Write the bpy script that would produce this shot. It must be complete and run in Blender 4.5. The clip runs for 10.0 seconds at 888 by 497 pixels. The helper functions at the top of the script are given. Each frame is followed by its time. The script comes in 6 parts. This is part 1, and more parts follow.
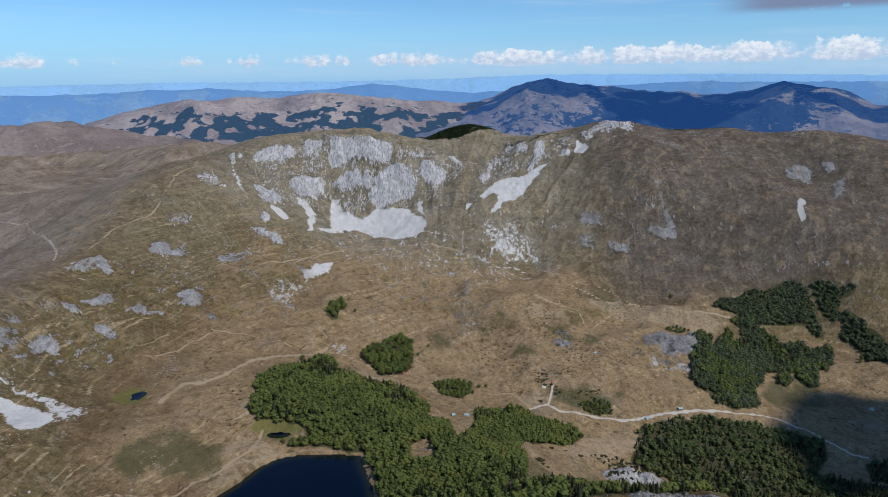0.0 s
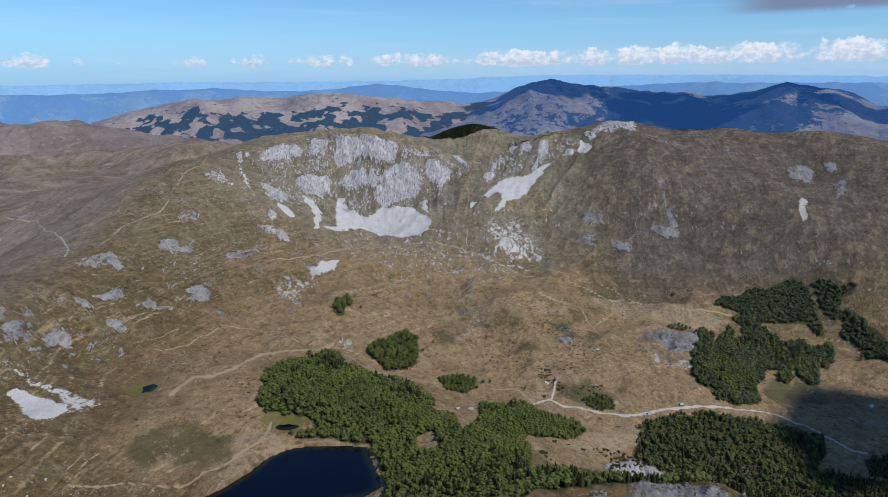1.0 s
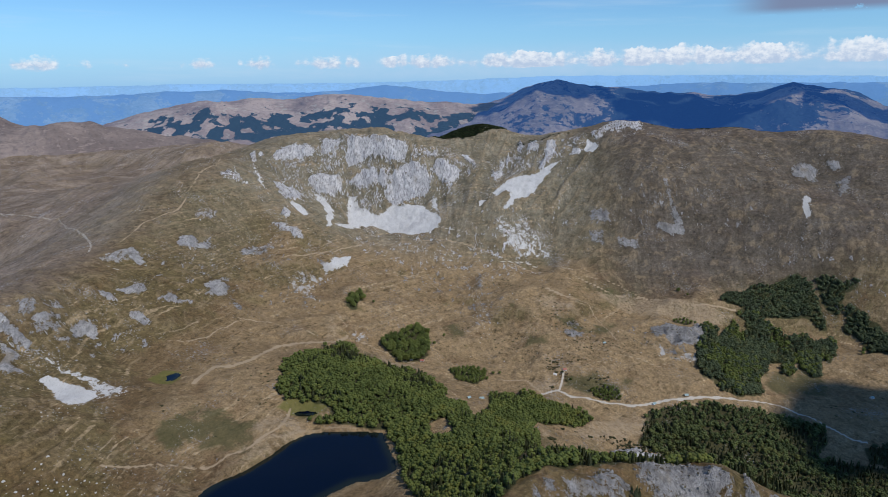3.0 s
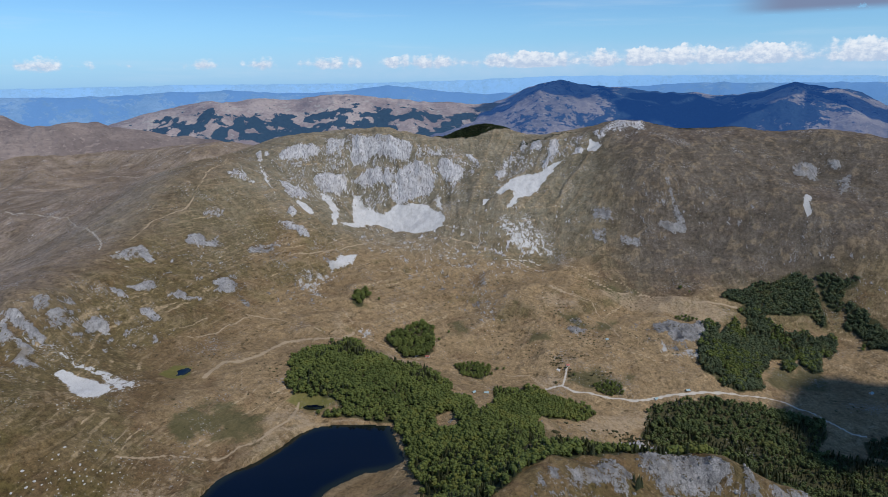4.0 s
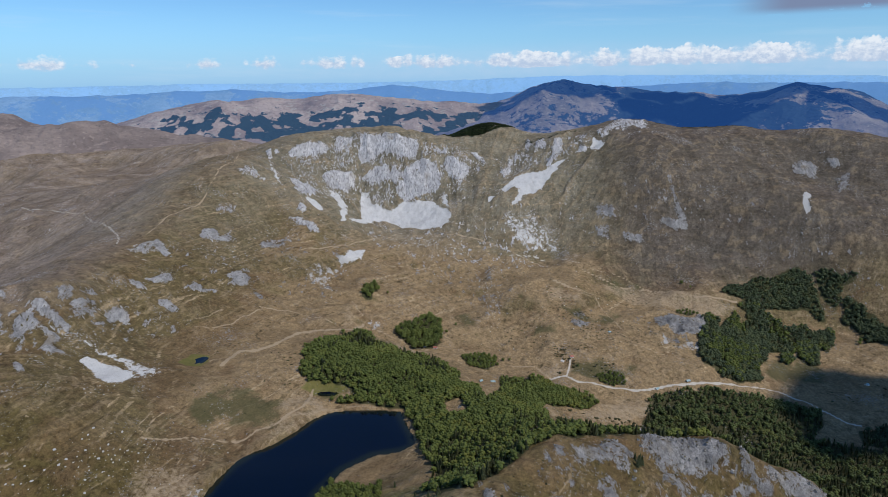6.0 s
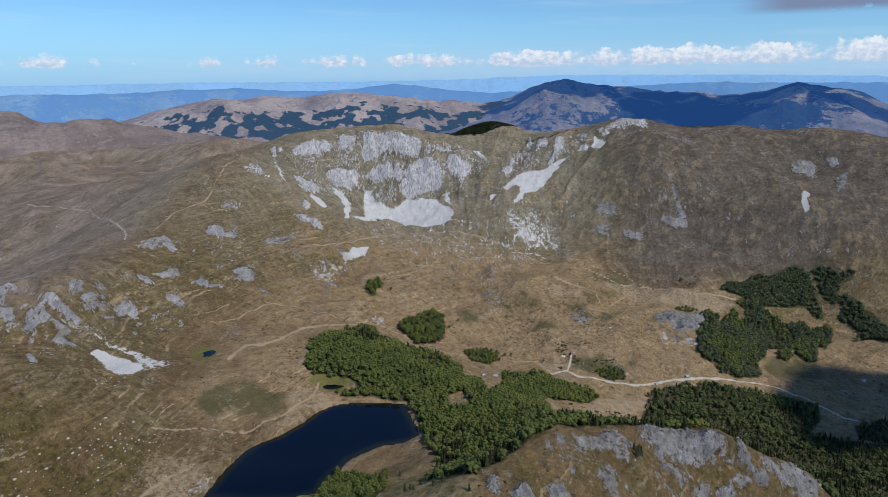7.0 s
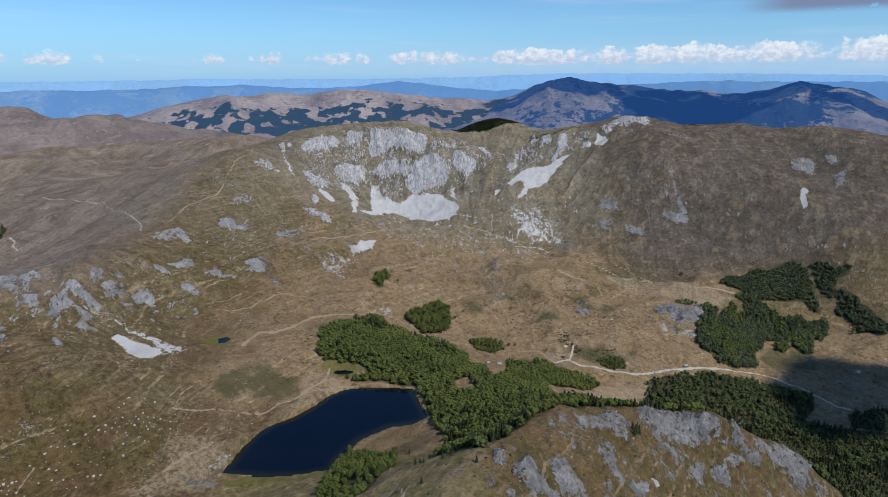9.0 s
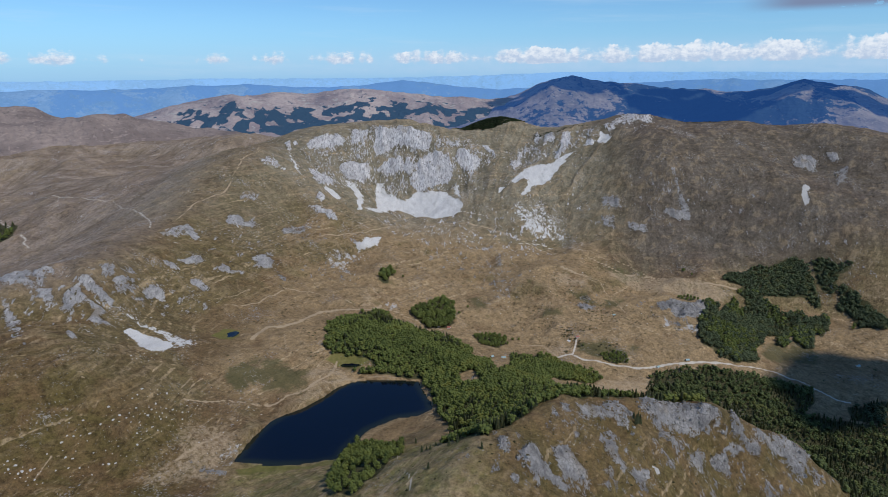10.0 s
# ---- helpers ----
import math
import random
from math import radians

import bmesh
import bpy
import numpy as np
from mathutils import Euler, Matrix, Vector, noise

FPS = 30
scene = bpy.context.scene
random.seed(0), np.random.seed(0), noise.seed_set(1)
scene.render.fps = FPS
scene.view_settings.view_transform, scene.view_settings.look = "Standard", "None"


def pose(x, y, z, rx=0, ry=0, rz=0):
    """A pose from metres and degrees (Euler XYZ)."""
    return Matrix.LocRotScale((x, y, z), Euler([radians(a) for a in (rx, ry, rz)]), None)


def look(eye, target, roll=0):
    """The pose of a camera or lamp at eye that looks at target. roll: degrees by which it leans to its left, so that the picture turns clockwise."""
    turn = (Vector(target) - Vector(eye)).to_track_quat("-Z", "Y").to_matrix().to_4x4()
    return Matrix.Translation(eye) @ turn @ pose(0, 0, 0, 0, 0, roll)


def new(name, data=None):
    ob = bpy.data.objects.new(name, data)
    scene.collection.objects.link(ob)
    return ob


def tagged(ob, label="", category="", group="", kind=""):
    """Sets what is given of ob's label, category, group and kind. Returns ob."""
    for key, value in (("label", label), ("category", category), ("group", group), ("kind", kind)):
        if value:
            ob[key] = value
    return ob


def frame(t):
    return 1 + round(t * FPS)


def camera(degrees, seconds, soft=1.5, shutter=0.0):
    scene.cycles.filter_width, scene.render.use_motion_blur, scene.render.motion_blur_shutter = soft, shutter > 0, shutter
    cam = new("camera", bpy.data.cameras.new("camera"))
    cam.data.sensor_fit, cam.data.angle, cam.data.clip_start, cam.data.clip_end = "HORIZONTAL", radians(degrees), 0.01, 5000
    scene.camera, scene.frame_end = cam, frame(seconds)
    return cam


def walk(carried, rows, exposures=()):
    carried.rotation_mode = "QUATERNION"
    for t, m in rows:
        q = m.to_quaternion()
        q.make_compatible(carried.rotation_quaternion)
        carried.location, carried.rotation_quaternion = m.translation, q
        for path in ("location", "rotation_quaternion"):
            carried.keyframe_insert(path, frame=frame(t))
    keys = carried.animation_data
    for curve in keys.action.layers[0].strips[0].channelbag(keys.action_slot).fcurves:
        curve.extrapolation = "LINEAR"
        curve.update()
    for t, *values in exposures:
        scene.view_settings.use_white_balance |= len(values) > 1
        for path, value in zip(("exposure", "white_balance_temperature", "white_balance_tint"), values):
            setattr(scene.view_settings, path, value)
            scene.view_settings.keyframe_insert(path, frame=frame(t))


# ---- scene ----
cam = camera(69.0, 10.0, 0.7)
ROWS = [
    (0.0, 0.0, 0.0, 430.0, 75.031, 0.72, -0.192),
    (0.5, -1.51, -7.85, 429.49, 75.049, 0.628, -0.032),
    (1.0, -3.14, -15.77, 429.08, 75.074, 0.597, 0.122),
    (1.5, -4.89, -23.76, 428.75, 75.102, 0.608, 0.268),
    (2.0, -6.74, -31.8, 428.49, 75.131, 0.646, 0.404),
    (2.5, -8.66, -39.9, 428.3, 75.158, 0.698, 0.529),
    (4.0, -14.67, -64.52, 428.0, 75.212, 0.834, 0.831),
    (4.5, -16.69, -72.82, 427.96, 75.217, 0.849, 0.908),
    (5.0, -18.69, -81.16, 427.94, 75.213, 0.843, 0.976),
    (5.5, -20.65, -89.54, 427.91, 75.2, 0.815, 1.036),
    (7.0, -26.07, -114.89, 427.75, 75.116, 0.625, 1.195),
    (7.5, -27.67, -123.39, 427.64, 75.074, 0.546, 1.253),
    (8.0, -29.12, -131.93, 427.47, 75.029, 0.473, 1.32),
    (8.5, -30.41, -140.48, 427.25, 74.981, 0.42, 1.401),
    (9.0, -31.53, -149.05, 426.95, 74.934, 0.399, 1.503),
    (9.5, -32.45, -157.63, 426.58, 74.891, 0.429, 1.63),
    (10.0, -33.15, -166.23, 426.12, 74.854, 0.526, 1.79),
]
walk(cam, [(t, pose(x, y, z, rx, ry, rz)) for t, x, y, z, rx, ry, rz in ROWS])

# ---- sky and sun ----
SUN_EL, SUN_AZ = 49.0, 130.0  # degrees; azimuth clockwise from +y
world = bpy.data.worlds.new("sky")
scene.world = world
world.use_nodes = True
wt = world.node_tree
wn, wl = wt.nodes, wt.links
sky = wn.new("ShaderNodeTexSky")
sky.sky_type, sky.sun_disc = "NISHITA", False
sky.sun_elevation, sky.sun_rotation = radians(SUN_EL), radians(SUN_AZ)
sky.altitude, sky.air_density, sky.dust_density, sky.ozone_density = 1900, 1.0, 0.2, 2.5


def wmath(op, a, b=0.0, clamp=False):
    k = wn.new("ShaderNodeMath")
    k.operation, k.use_clamp = op, clamp
    for s, v in zip(k.inputs, (a, b)):
        if hasattr(v, "is_output"):
            wl.new(v, s)
        else:
            s.default_value = v
    return k.outputs[0]


def wnoise(x, y, detail, rough=0.6):
    c, k = wn.new("ShaderNodeCombineXYZ"), wn.new("ShaderNodeTexNoise")
    wl.new(x, c.inputs[0])
    wl.new(y, c.inputs[1])
    wl.new(c.outputs[0], k.inputs["Vector"])
    k.inputs["Scale"].default_value, k.inputs["Detail"].default_value, k.inputs["Roughness"].default_value = 1.0, detail, rough
    return k.outputs[0]


def wmix(f, a, b, kind="MIX"):
    k = wn.new("ShaderNodeMix")
    k.data_type, k.blend_type = "RGBA", kind
    for s, v in ((k.inputs[0], f), (k.inputs[6], a), (k.inputs[7], b)):
        if hasattr(v, "is_output"):
            wl.new(v, s)
        else:
            s.default_value = v
    return k.outputs[2]


def wstep(v, lo, hi):
    k = wn.new("ShaderNodeMapRange")
    k.interpolation_type = "SMOOTHSTEP"
    wl.new(v, k.inputs[0])
    k.inputs[1].default_value, k.inputs[2].default_value = lo, hi
    return k.outputs[0]


tc, sp = wn.new("ShaderNodeTexCoord"), wn.new("ShaderNodeSeparateXYZ")
wl.new(tc.outputs["Generated"], sp.inputs[0])
az = wmath("MULTIPLY", wmath("ARCTAN2", sp.outputs[0], sp.outputs[1]), 57.3)
el = wmath("MULTIPLY", wmath("ARCSINE", sp.outputs[2]), 57.3)
# fair-weather cumulus in a long broken bank over the horizon, flat below and heaped above
puff = wnoise(wmath("MULTIPLY", az, 0.55), wmath("MULTIPLY", el, 0.9), 8, 0.62)
curl = wnoise(wmath("MULTIPLY", az, 1.7), wmath("MULTIPLY", el, 2.4), 6, 0.65)
bank = wnoise(wmath("MULTIPLY", az, 0.3), wmath("MULTIPLY", el, 0.02), 4, 0.7)
top = wmath("MULTIPLY", wmath("SUBTRACT", bank, 0.16), wmath("ADD", 2.6, wmath("MULTIPLY", wstep(az, -8.0, 30.0), 1.7)))
rise = wmath("SUBTRACT", 1.0, wmath("DIVIDE", wmath("ABSOLUTE", wmath("SUBTRACT", el, 1.25)), wmath("MAXIMUM", top, 0.05)), True)
rise = wmath("MULTIPLY", rise, wstep(el, 0.35, 1.15))
gaps = wstep(wnoise(wmath("MULTIPLY", az, 0.23), wmath("MULTIPLY", el, 0.03), 3, 0.6), 0.4, 0.6)
east = wmath("ADD", wmath("MULTIPLY", gaps, 0.42), wmath("ADD", 0.33, wmath("MULTIPLY", wstep(az, -14.0, 6.0), 0.3)))
dens = wmath("MULTIPLY", wmath("ADD", wmath("ADD", wmath("MULTIPLY", puff, 0.8), wmath("MULTIPLY", curl, 0.6)), wmath("MULTIPLY", rise, 0.5)), wmath("MULTIPLY", east, wstep(rise, 0.0, 0.35)))
cover = wmath("MULTIPLY", wstep(dens, 0.58, 0.88), 0.85)
lit = wstep(wmath("ADD", wmath("MULTIPLY", curl, 1.3), wmath("MULTIPLY", el, 0.25)), 0.75, 1.3)
wisp = wnoise(wmath("MULTIPLY", wmath("ADD", az, wmath("MULTIPLY", el, 3.0)), 0.05), wmath("MULTIPLY", el, 0.55), 5, 0.6)
blue = wmix(1.0, sky.outputs[0], (0.6, 0.88, 1.09, 1), "MULTIPLY")
haze = wmath("MULTIPLY", wmath("SUBTRACT", 1.0, wstep(el, -1.5, 6.0)), 0.85)
blue = wmix(haze, blue, (2.15, 4.35, 7.45, 1))
blue = wmix(wmath("MULTIPLY", wstep(wisp, 0.5, 0.75), 0.22), blue, (5.6, 6.8, 8.0, 1))
# a grey-bellied bank higher up
grey = wmath("ADD", wmath("SUBTRACT", wmath("MULTIPLY", wnoise(wmath("MULTIPLY", az, 0.5), wmath("MULTIPLY", el, 1.4), 7, 0.65), 2.2), 0.6), wmath("MULTIPLY", wmath("MULTIPLY", wstep(az, 17.0, 27.0), wstep(az, 75.0, 50.0)), wmath("MULTIPLY", wmath("SUBTRACT", el, 3.9), 0.45)))
grey = wmath("MULTIPLY", wstep(wmath("ADD", grey, 0.14), 0.52, 0.68), wmath("MULTIPLY", wstep(az, 21.0, 26.0), wmath("MULTIPLY", wstep(el, 4.1, 4.8), wstep(el, 12.0, 8.0))))
veil = wmath("MULTIPLY", wmath("MULTIPLY", wstep(el, -0.6, 0.5), wstep(el, 3.2, 1.0)), wmath("MULTIPLY", wstep(az, -40.0, 15.0), wmath("MULTIPLY", puff, 0.65)))
blue = wmix(veil, blue, (5.0, 6.1, 7.9, 1))
cloudy = wmix(cover, blue, wmix(lit, (4.4, 5.3, 6.9, 1), (7.9, 8.2, 8.7, 1)))
cloudy = wmix(wmath("MULTIPLY", grey, 0.9), cloudy, (1.75, 2.1, 3.3, 1))
wl.new(cloudy, wn["Background"].inputs[0])
wn["Background"].inputs[1].default_value = 0.11
sun = new("sun", bpy.data.lights.new("sun", "SUN"))
sun.data.energy, sun.data.angle, sun.data.color = 2.92, radians(0.8), (1.0, 0.95, 0.88)
sd = Vector((math.sin(radians(SUN_AZ)) * math.cos(radians(SUN_EL)), math.cos(radians(SUN_AZ)) * math.cos(radians(SUN_EL)), math.sin(radians(SUN_EL))))
sun.matrix_world = look(sd * 100, (0, 0, 0))

# ---- the land's form ----
# structure lines of the land: x, y, height above the lake's datum
LAND = dict(
    crest=[(-640, 1560, 238), (-543, 1441, 247), (-500, 1565, 254), (-441, 1601, 274), (-353, 1650, 280), (-254, 1632, 282), (-190, 1632, 280), (-119, 1618, 266),
           (-39, 1615, 244), (60, 1640, 238), (128, 1665, 246), (229, 1630, 268), (328, 1660, 290), (430, 1690, 312), (470, 1690, 310), (516, 1650, 297),
           (615, 1643, 288), (697, 1612, 294), (803, 1560, 280), (876, 1510, 284), (980, 1460, 268), (1150, 1400, 250)],
    beyond=[(-420, 1900, 235), (-250, 1900, 215), (-80, 1850, 215), (-35, 1705, 268), (20, 1725, 290), (78, 1745, 303), (135, 1765, 288), (60, 1860, 240), (200, 1840, 235), (330, 1900, 215), (500, 1900, 225),
            (700, 1830, 225), (900, 1750, 215), (1150, 1650, 190), (1300, 1200, 150), (-700, 1800, 190)],
    cliff_foot=[(-258, 1519, 138), (-154, 1493, 130), (-52, 1487, 141), (-320, 1500, 165), (229, 1540, 215), (121, 1417, 149), (30, 1500, 170), (-420, 1480, 205)],
    corrie_floor=[(-262, 1421, 108), (-176, 1406, 81), (-37, 1397, 107), (26, 1303, 56), (193, 1305, 32), (238, 1254, 36), (-370, 1319, 148), (-254, 1198, 71), (-371, 1200, 105), (-382, 1208, 99)],
    right_slope=[(319, 1372, 124), (467, 1397, 192), (487, 1338, 101), (753, 1341, 165), (819, 1422, 189), (854, 1269, 135), (758, 1205, 56), (732, 1190, 22), (1050, 1280, 150), (940, 1120, 40)],
    basin=[(-295, 1101, 48), (-194, 1085, 34), (-200, 987, 24), (32, 1116, 12), (51, 1055, -3), (148, 1146, 31), (178, 1049, -1), (218, 1031, -18), (339, 1169, -13), (441, 1175, 8),
           (517, 1150, -5), (380, 1046, -16), (397, 963, -38), (223, 949, -23), (-54, 945, -14), (-139, 904, -8), (-157, 885, 12), (49, 882, -32), (-315, 877, 35)],
    east_valley=[(547, 1074, -52), (662, 1063, -68), (733, 1080, -60), (760, 1015, -55), (584, 985, -82), (490, 905, -74), (572, 869, -84), (581, 801, -91), (421, 847, -62),
                 (700, 850, -88), (850, 900, -75), (272, 839, -48), (151, 856, -40), (640, 640, -100), (480, 680, -92), (820, 640, -95)],
    left_spur=[(-559, 1320, 229), (-553, 1211, 186), (-505, 1103, 145), (-569, 993, 147), (-600, 880, 150), (-566, 754, 157), (-421, 1016, 87), (-445, 842, 69), (-522, 768, 92), (-640, 640, 150), (-760, 560, 146), (-600, 712, 155), (-545, 690, 122), (-600, 622, 120), (-650, 570, 118), (-620, 780, 152), (-700, 720, 142)],
    west_slope=[(-854, 1309, 136), (-1031, 1404, 120), (-916, 1127, 72), (-720, 1130, 148), (-760, 950, 118), (-900, 850, 70), (-1150, 1150, 30), (-1469, 2149, 77), (-1100, 1800, 110), (-1350, 1600, 60), (-1800, 2700, 110), (-1500, 2600, 60), (-1700, 2000, 60), (-1000, 2400, 60), (-2100, 2300, 80)],
    west_rim=[(-2150, 2600, 128), (-1850, 2800, 125), (-1500, 2760, 118), (-1330, 2780, 138), (-1187, 2755, 158), (-1000, 2700, 165), (-1600, 3100, 60), (-2000, 3100, 60), (-1100, 3050, 90)],
    west_hollow=[(-499, 640, 91), (-414, 681, 58), (-386, 729, 50), (-326, 638, 46), (-295, 698, 46), (-373, 533, 50), (-468, 499, 90), (-430, 467, 64), (-560, 560, 125)],
    shore=[(-224, 655, 27), (-183, 650, 17), (-220, 674, 25), (-237, 573, 17), (-278, 548, 16), (-289, 491, 24), (-288, 450, 16), (-332, 492, 31), (-353, 459, 36), (-403, 459, 55), (-417, 430, 36), (-172, 455, 16), (-230, 440, 17),
           (-72, 565, 17), (-96, 655, 18), (-120, 500, 17), (-190, 545, 8), (-130, 590, 8), (-240, 490, 9)],
    wood=[(-167, 707, 36), (-40, 720, 22), (1, 496, 56), (-31, 440, 58), (-53, 439, 52), (-87, 495, 27), (133, 722, -25), (50, 640, 22), (-20, 570, 32), (60, 740, -8)],
    knoll=[(0, 335, 118), (54, 340, 92), (113, 393, 81), (62, 405, 112), (92, 415, 98), (146, 458, 82), (166, 459, 75), (245, 489, 60), (280, 497, 42), (345, 511, 9), (276, 480, 30), (234, 452, 21), (60, 505, 72),
           (150, 560, 20), (250, 590, -30), (360, 600, -70), (400, 520, -40), (-90, 401, 60), (-135, 416, 44), (-97, 422, 47), (-80, 330, 92)],
    near=[(120, 300, 45), (220, 380, 5), (320, 400, -30), (-40, 250, 110), (60, 230, 60), (-150, 330, 68), (-250, 380, 30), (-330, 400, 22), (-420, 380, 30), (-560, 420, 90), (-300, 250, 20), (200, 200, -20), (-500, 200, 20), (450, 350, -90), (-800, 300, 80)],
)
LAKE = [(-290, 452), (-284, 500), (-276, 530), (-262, 553), (-240, 573), (-222, 600), (-208, 628), (-190, 645), (-165, 652), (-130, 652), (-98, 648), (-88, 620), (-77, 590), (-73, 567), (-90, 556), (-120, 548), (-150, 520), (-168, 480), (-172, 458), (-200, 449), (-240, 447)]
LAKE_Z = 15.0


def vnoise(x, y, seed=0):
    """Smooth value noise, -1 to 1."""
    xi, yi = np.floor(x), np.floor(y)
    u, v = x - xi, y - yi
    u, v = u * u * u * (u * (6 * u - 15) + 10), v * v * v * (v * (6 * v - 15) + 10)

    def rnd(a, b):
        h = np.sin(a * 127.1 + b * 311.7 + seed * 74.7) * 43758.5453
        return 2 * (h - np.floor(h)) - 1
    return (rnd(xi, yi) * (1 - u) + rnd(xi + 1, yi) * u) * (1 - v) + (rnd(xi, yi + 1) * (1 - u) + rnd(xi + 1, yi + 1) * u) * v


def fbm(x, y, scale, octaves=4, seed=0, ridged=False):
    out, amp, tot = 0.0, 1.0, 0.0
    for k in range(octaves):
        c, s = math.cos(0.6 * k), math.sin(0.6 * k)
        n = vnoise((c * x + s * y) / scale * 2**k, (c * y - s * x) / scale * 2**k, seed + k)
        out = out + amp * (1 - 2 * np.abs(n) if ridged else n)
        tot += amp
        amp *= 0.5
    return out / tot


def inside(x, y, poly):
    """Signed distance to a closed outline: positive inside."""
    d, odd = np.full(x.shape, 1e9), np.zeros(x.shape, bool)
    for (ax, ay), (bx, by) in zip(poly, poly[1:] + poly[:1]):
        px, py, ex, ey = x - ax, y - ay, bx - ax, by - ay
        h = np.clip((px * ex + py * ey) / (ex * ex + ey * ey + 1e-9), 0, 1)
        d = np.minimum(d, np.hypot(px - ex * h, py - ey * h))
        if ay != by:
            odd ^= ((ay > y) != (by > y)) & (x < (bx - ax) * (y - ay) / (by - ay) + ax)
    return np.where(odd, d, -d)


def along(x, y, line):
    """Distance to an open line."""
    d = np.full(x.shape, 1e9)
    for (ax, ay), (bx, by) in zip(line, line[1:]):
        px, py, ex, ey = x - ax, y - ay, bx - ax, by - ay
        h = np.clip((px * ex + py * ey) / (ex * ex + ey * ey + 1e-9), 0, 1)
        d = np.minimum(d, np.hypot(px - ex * h, py - ey * h))
    return d


def smooth(a, b, v):
    v = np.clip((v - a) / (b - a), 0, 1)
    return v * v * (3 - 2 * v)


def spline():
    """A stiff sheet bent over the structure lines."""
    p = np.array([q for line in LAND.values() for q in line], float)
    xy, n = p[:, :2] / 500, len(p)
    r2 = ((xy[:, None] - xy[None]) ** 2).sum(-1)
    k = 0.5 * r2 * np.log(r2 + 1e-12) + 0.0004 * np.eye(n)
    q = np.c_[np.ones(n), xy]
    w = np.linalg.solve(np.block([[k, q], [q.T, np.zeros((3, 3))]]), np.r_[p[:, 2], 0, 0, 0])
    return xy, w


NODES, WEIGHTS = spline()


def sheet(x, y):
    u, v = x.ravel() / 500, y.ravel() / 500
    out = WEIGHTS[-3] + WEIGHTS[-2] * u + WEIGHTS[-1] * v
    for (a, b), w in zip(NODES, WEIGHTS):
        r2 = (u - a) ** 2 + (v - b) ** 2
        out = out + w * 0.5 * r2 * np.log(r2 + 1e-12)
    return out.reshape(x.shape)


def gullies(x, y, cx, cy, width, reach, seed):
    """Ribs and runnels that fan out from a middle, down the slopes round it."""
    dx, dy = x - cx, y - cy
    r, a = np.hypot(dx, dy) + 1, np.arctan2(dx, dy + 1e-6)
    w = fbm(x, y, 90, 3, seed + 5)
    return fbm(a * reach + 14 * w, r * 0.16 + 10 * w, width, 4, seed, True)


def height(x, y, calm=0.0):
    x, y = np.asarray(x, float), np.asarray(y, float)
    # the sheet holds in the middle; outwards it eases into low rolling country
    back = 1800 + 1150 * smooth(-500, -900, x)
    edge = np.maximum.reduce([(-2300 - x) / 600, (x - 1050) / 300, (260 - y) / 200, (y - back) / 250])
    far = smooth(0, 1, edge)
    z = sheet(np.clip(x, -2200, 1350), np.clip(y, 60, 3100)) * (1 - far) + far * (-120 + 60 * fbm(x, y, 900, 3, 5))
    ring = np.hypot((x + 20) / 1.25, y - 1130)
    corrie = smooth(170, 330, ring) * (1 - smooth(560, 640, ring)) * (y > 900)
    z = z + (3.0 + 4.0 * (y > 1400) * (1 - smooth(250, 330, x))) * (1 - calm) * corrie * gullies(x, y, -20, 1130, 34, 420, 71)
    z = z + 2.0 * smooth(20, 60, np.hypot(x - 90, (y - 420) * 1.1)) * (1 - smooth(180, 260, np.hypot(x - 90, y - 400))) * gullies(x, y, 90, 470, 15, 150, 77)
    z = z + 4.0 * (1 - calm) * smooth(120, 190, np.hypot(x + 400, y - 700)) * (1 - smooth(230, 300, np.hypot(x + 400, y - 700))) * (x < -400) * gullies(x, y, -400, 700, 17, 190, 79)
    lumpy = smooth(-420, -330, x) * (1 - smooth(420, 560, x)) * smooth(840, 920, y) * (1 - smooth(1300, 1400, y))
    z = z + 7.0 * lumpy * fbm(x, y, 85, 3, 83, True)
    z = z + 5 * fbm(x, y, 120, 3, 1) + 3.2 * fbm(x, y, 32, 3, 9) + 1.1 * fbm(x, y, 9, 2, 15)
    # the ribbed and folded country west of the spur
    west = smooth(-720, -900, x + 0.1 * (y - 1100)) * smooth(700, 1000, y)
    z = z + west * (24 * fbm(x, y, 420, 2, 87, True) + 2 * fbm(x, y, 90, 2, 89, True))
    for line, wide, high in (([(-1380, 1640), (-1420, 1740), (-1520, 1968), (-1560, 2158), (-1660, 2460)], 55, 26), ([(-1560, 1700), (-1680, 2060), (-1880, 2330)], 130, -60)):
        z = z + high * np.exp(-((along(x, y, line) / wide) ** 2))
    shore = inside(x, y, LAKE)
    bank = np.maximum(z, LAKE_Z + 0.25 + 0.03 * np.maximum(-shore, 0))
    bed = np.minimum(z, LAKE_Z - np.minimum(shore * 0.12, 4) - 0.3)
    return np.where(shore > 0, bed, np.where(shore > -40, bank, z))

# ---- materials ----
def mat_new(name):
    m = bpy.data.materials.new(name)
    m.use_nodes = True
    return m, m.node_tree.nodes, m.node_tree.links, m.node_tree.nodes["Principled BSDF"]


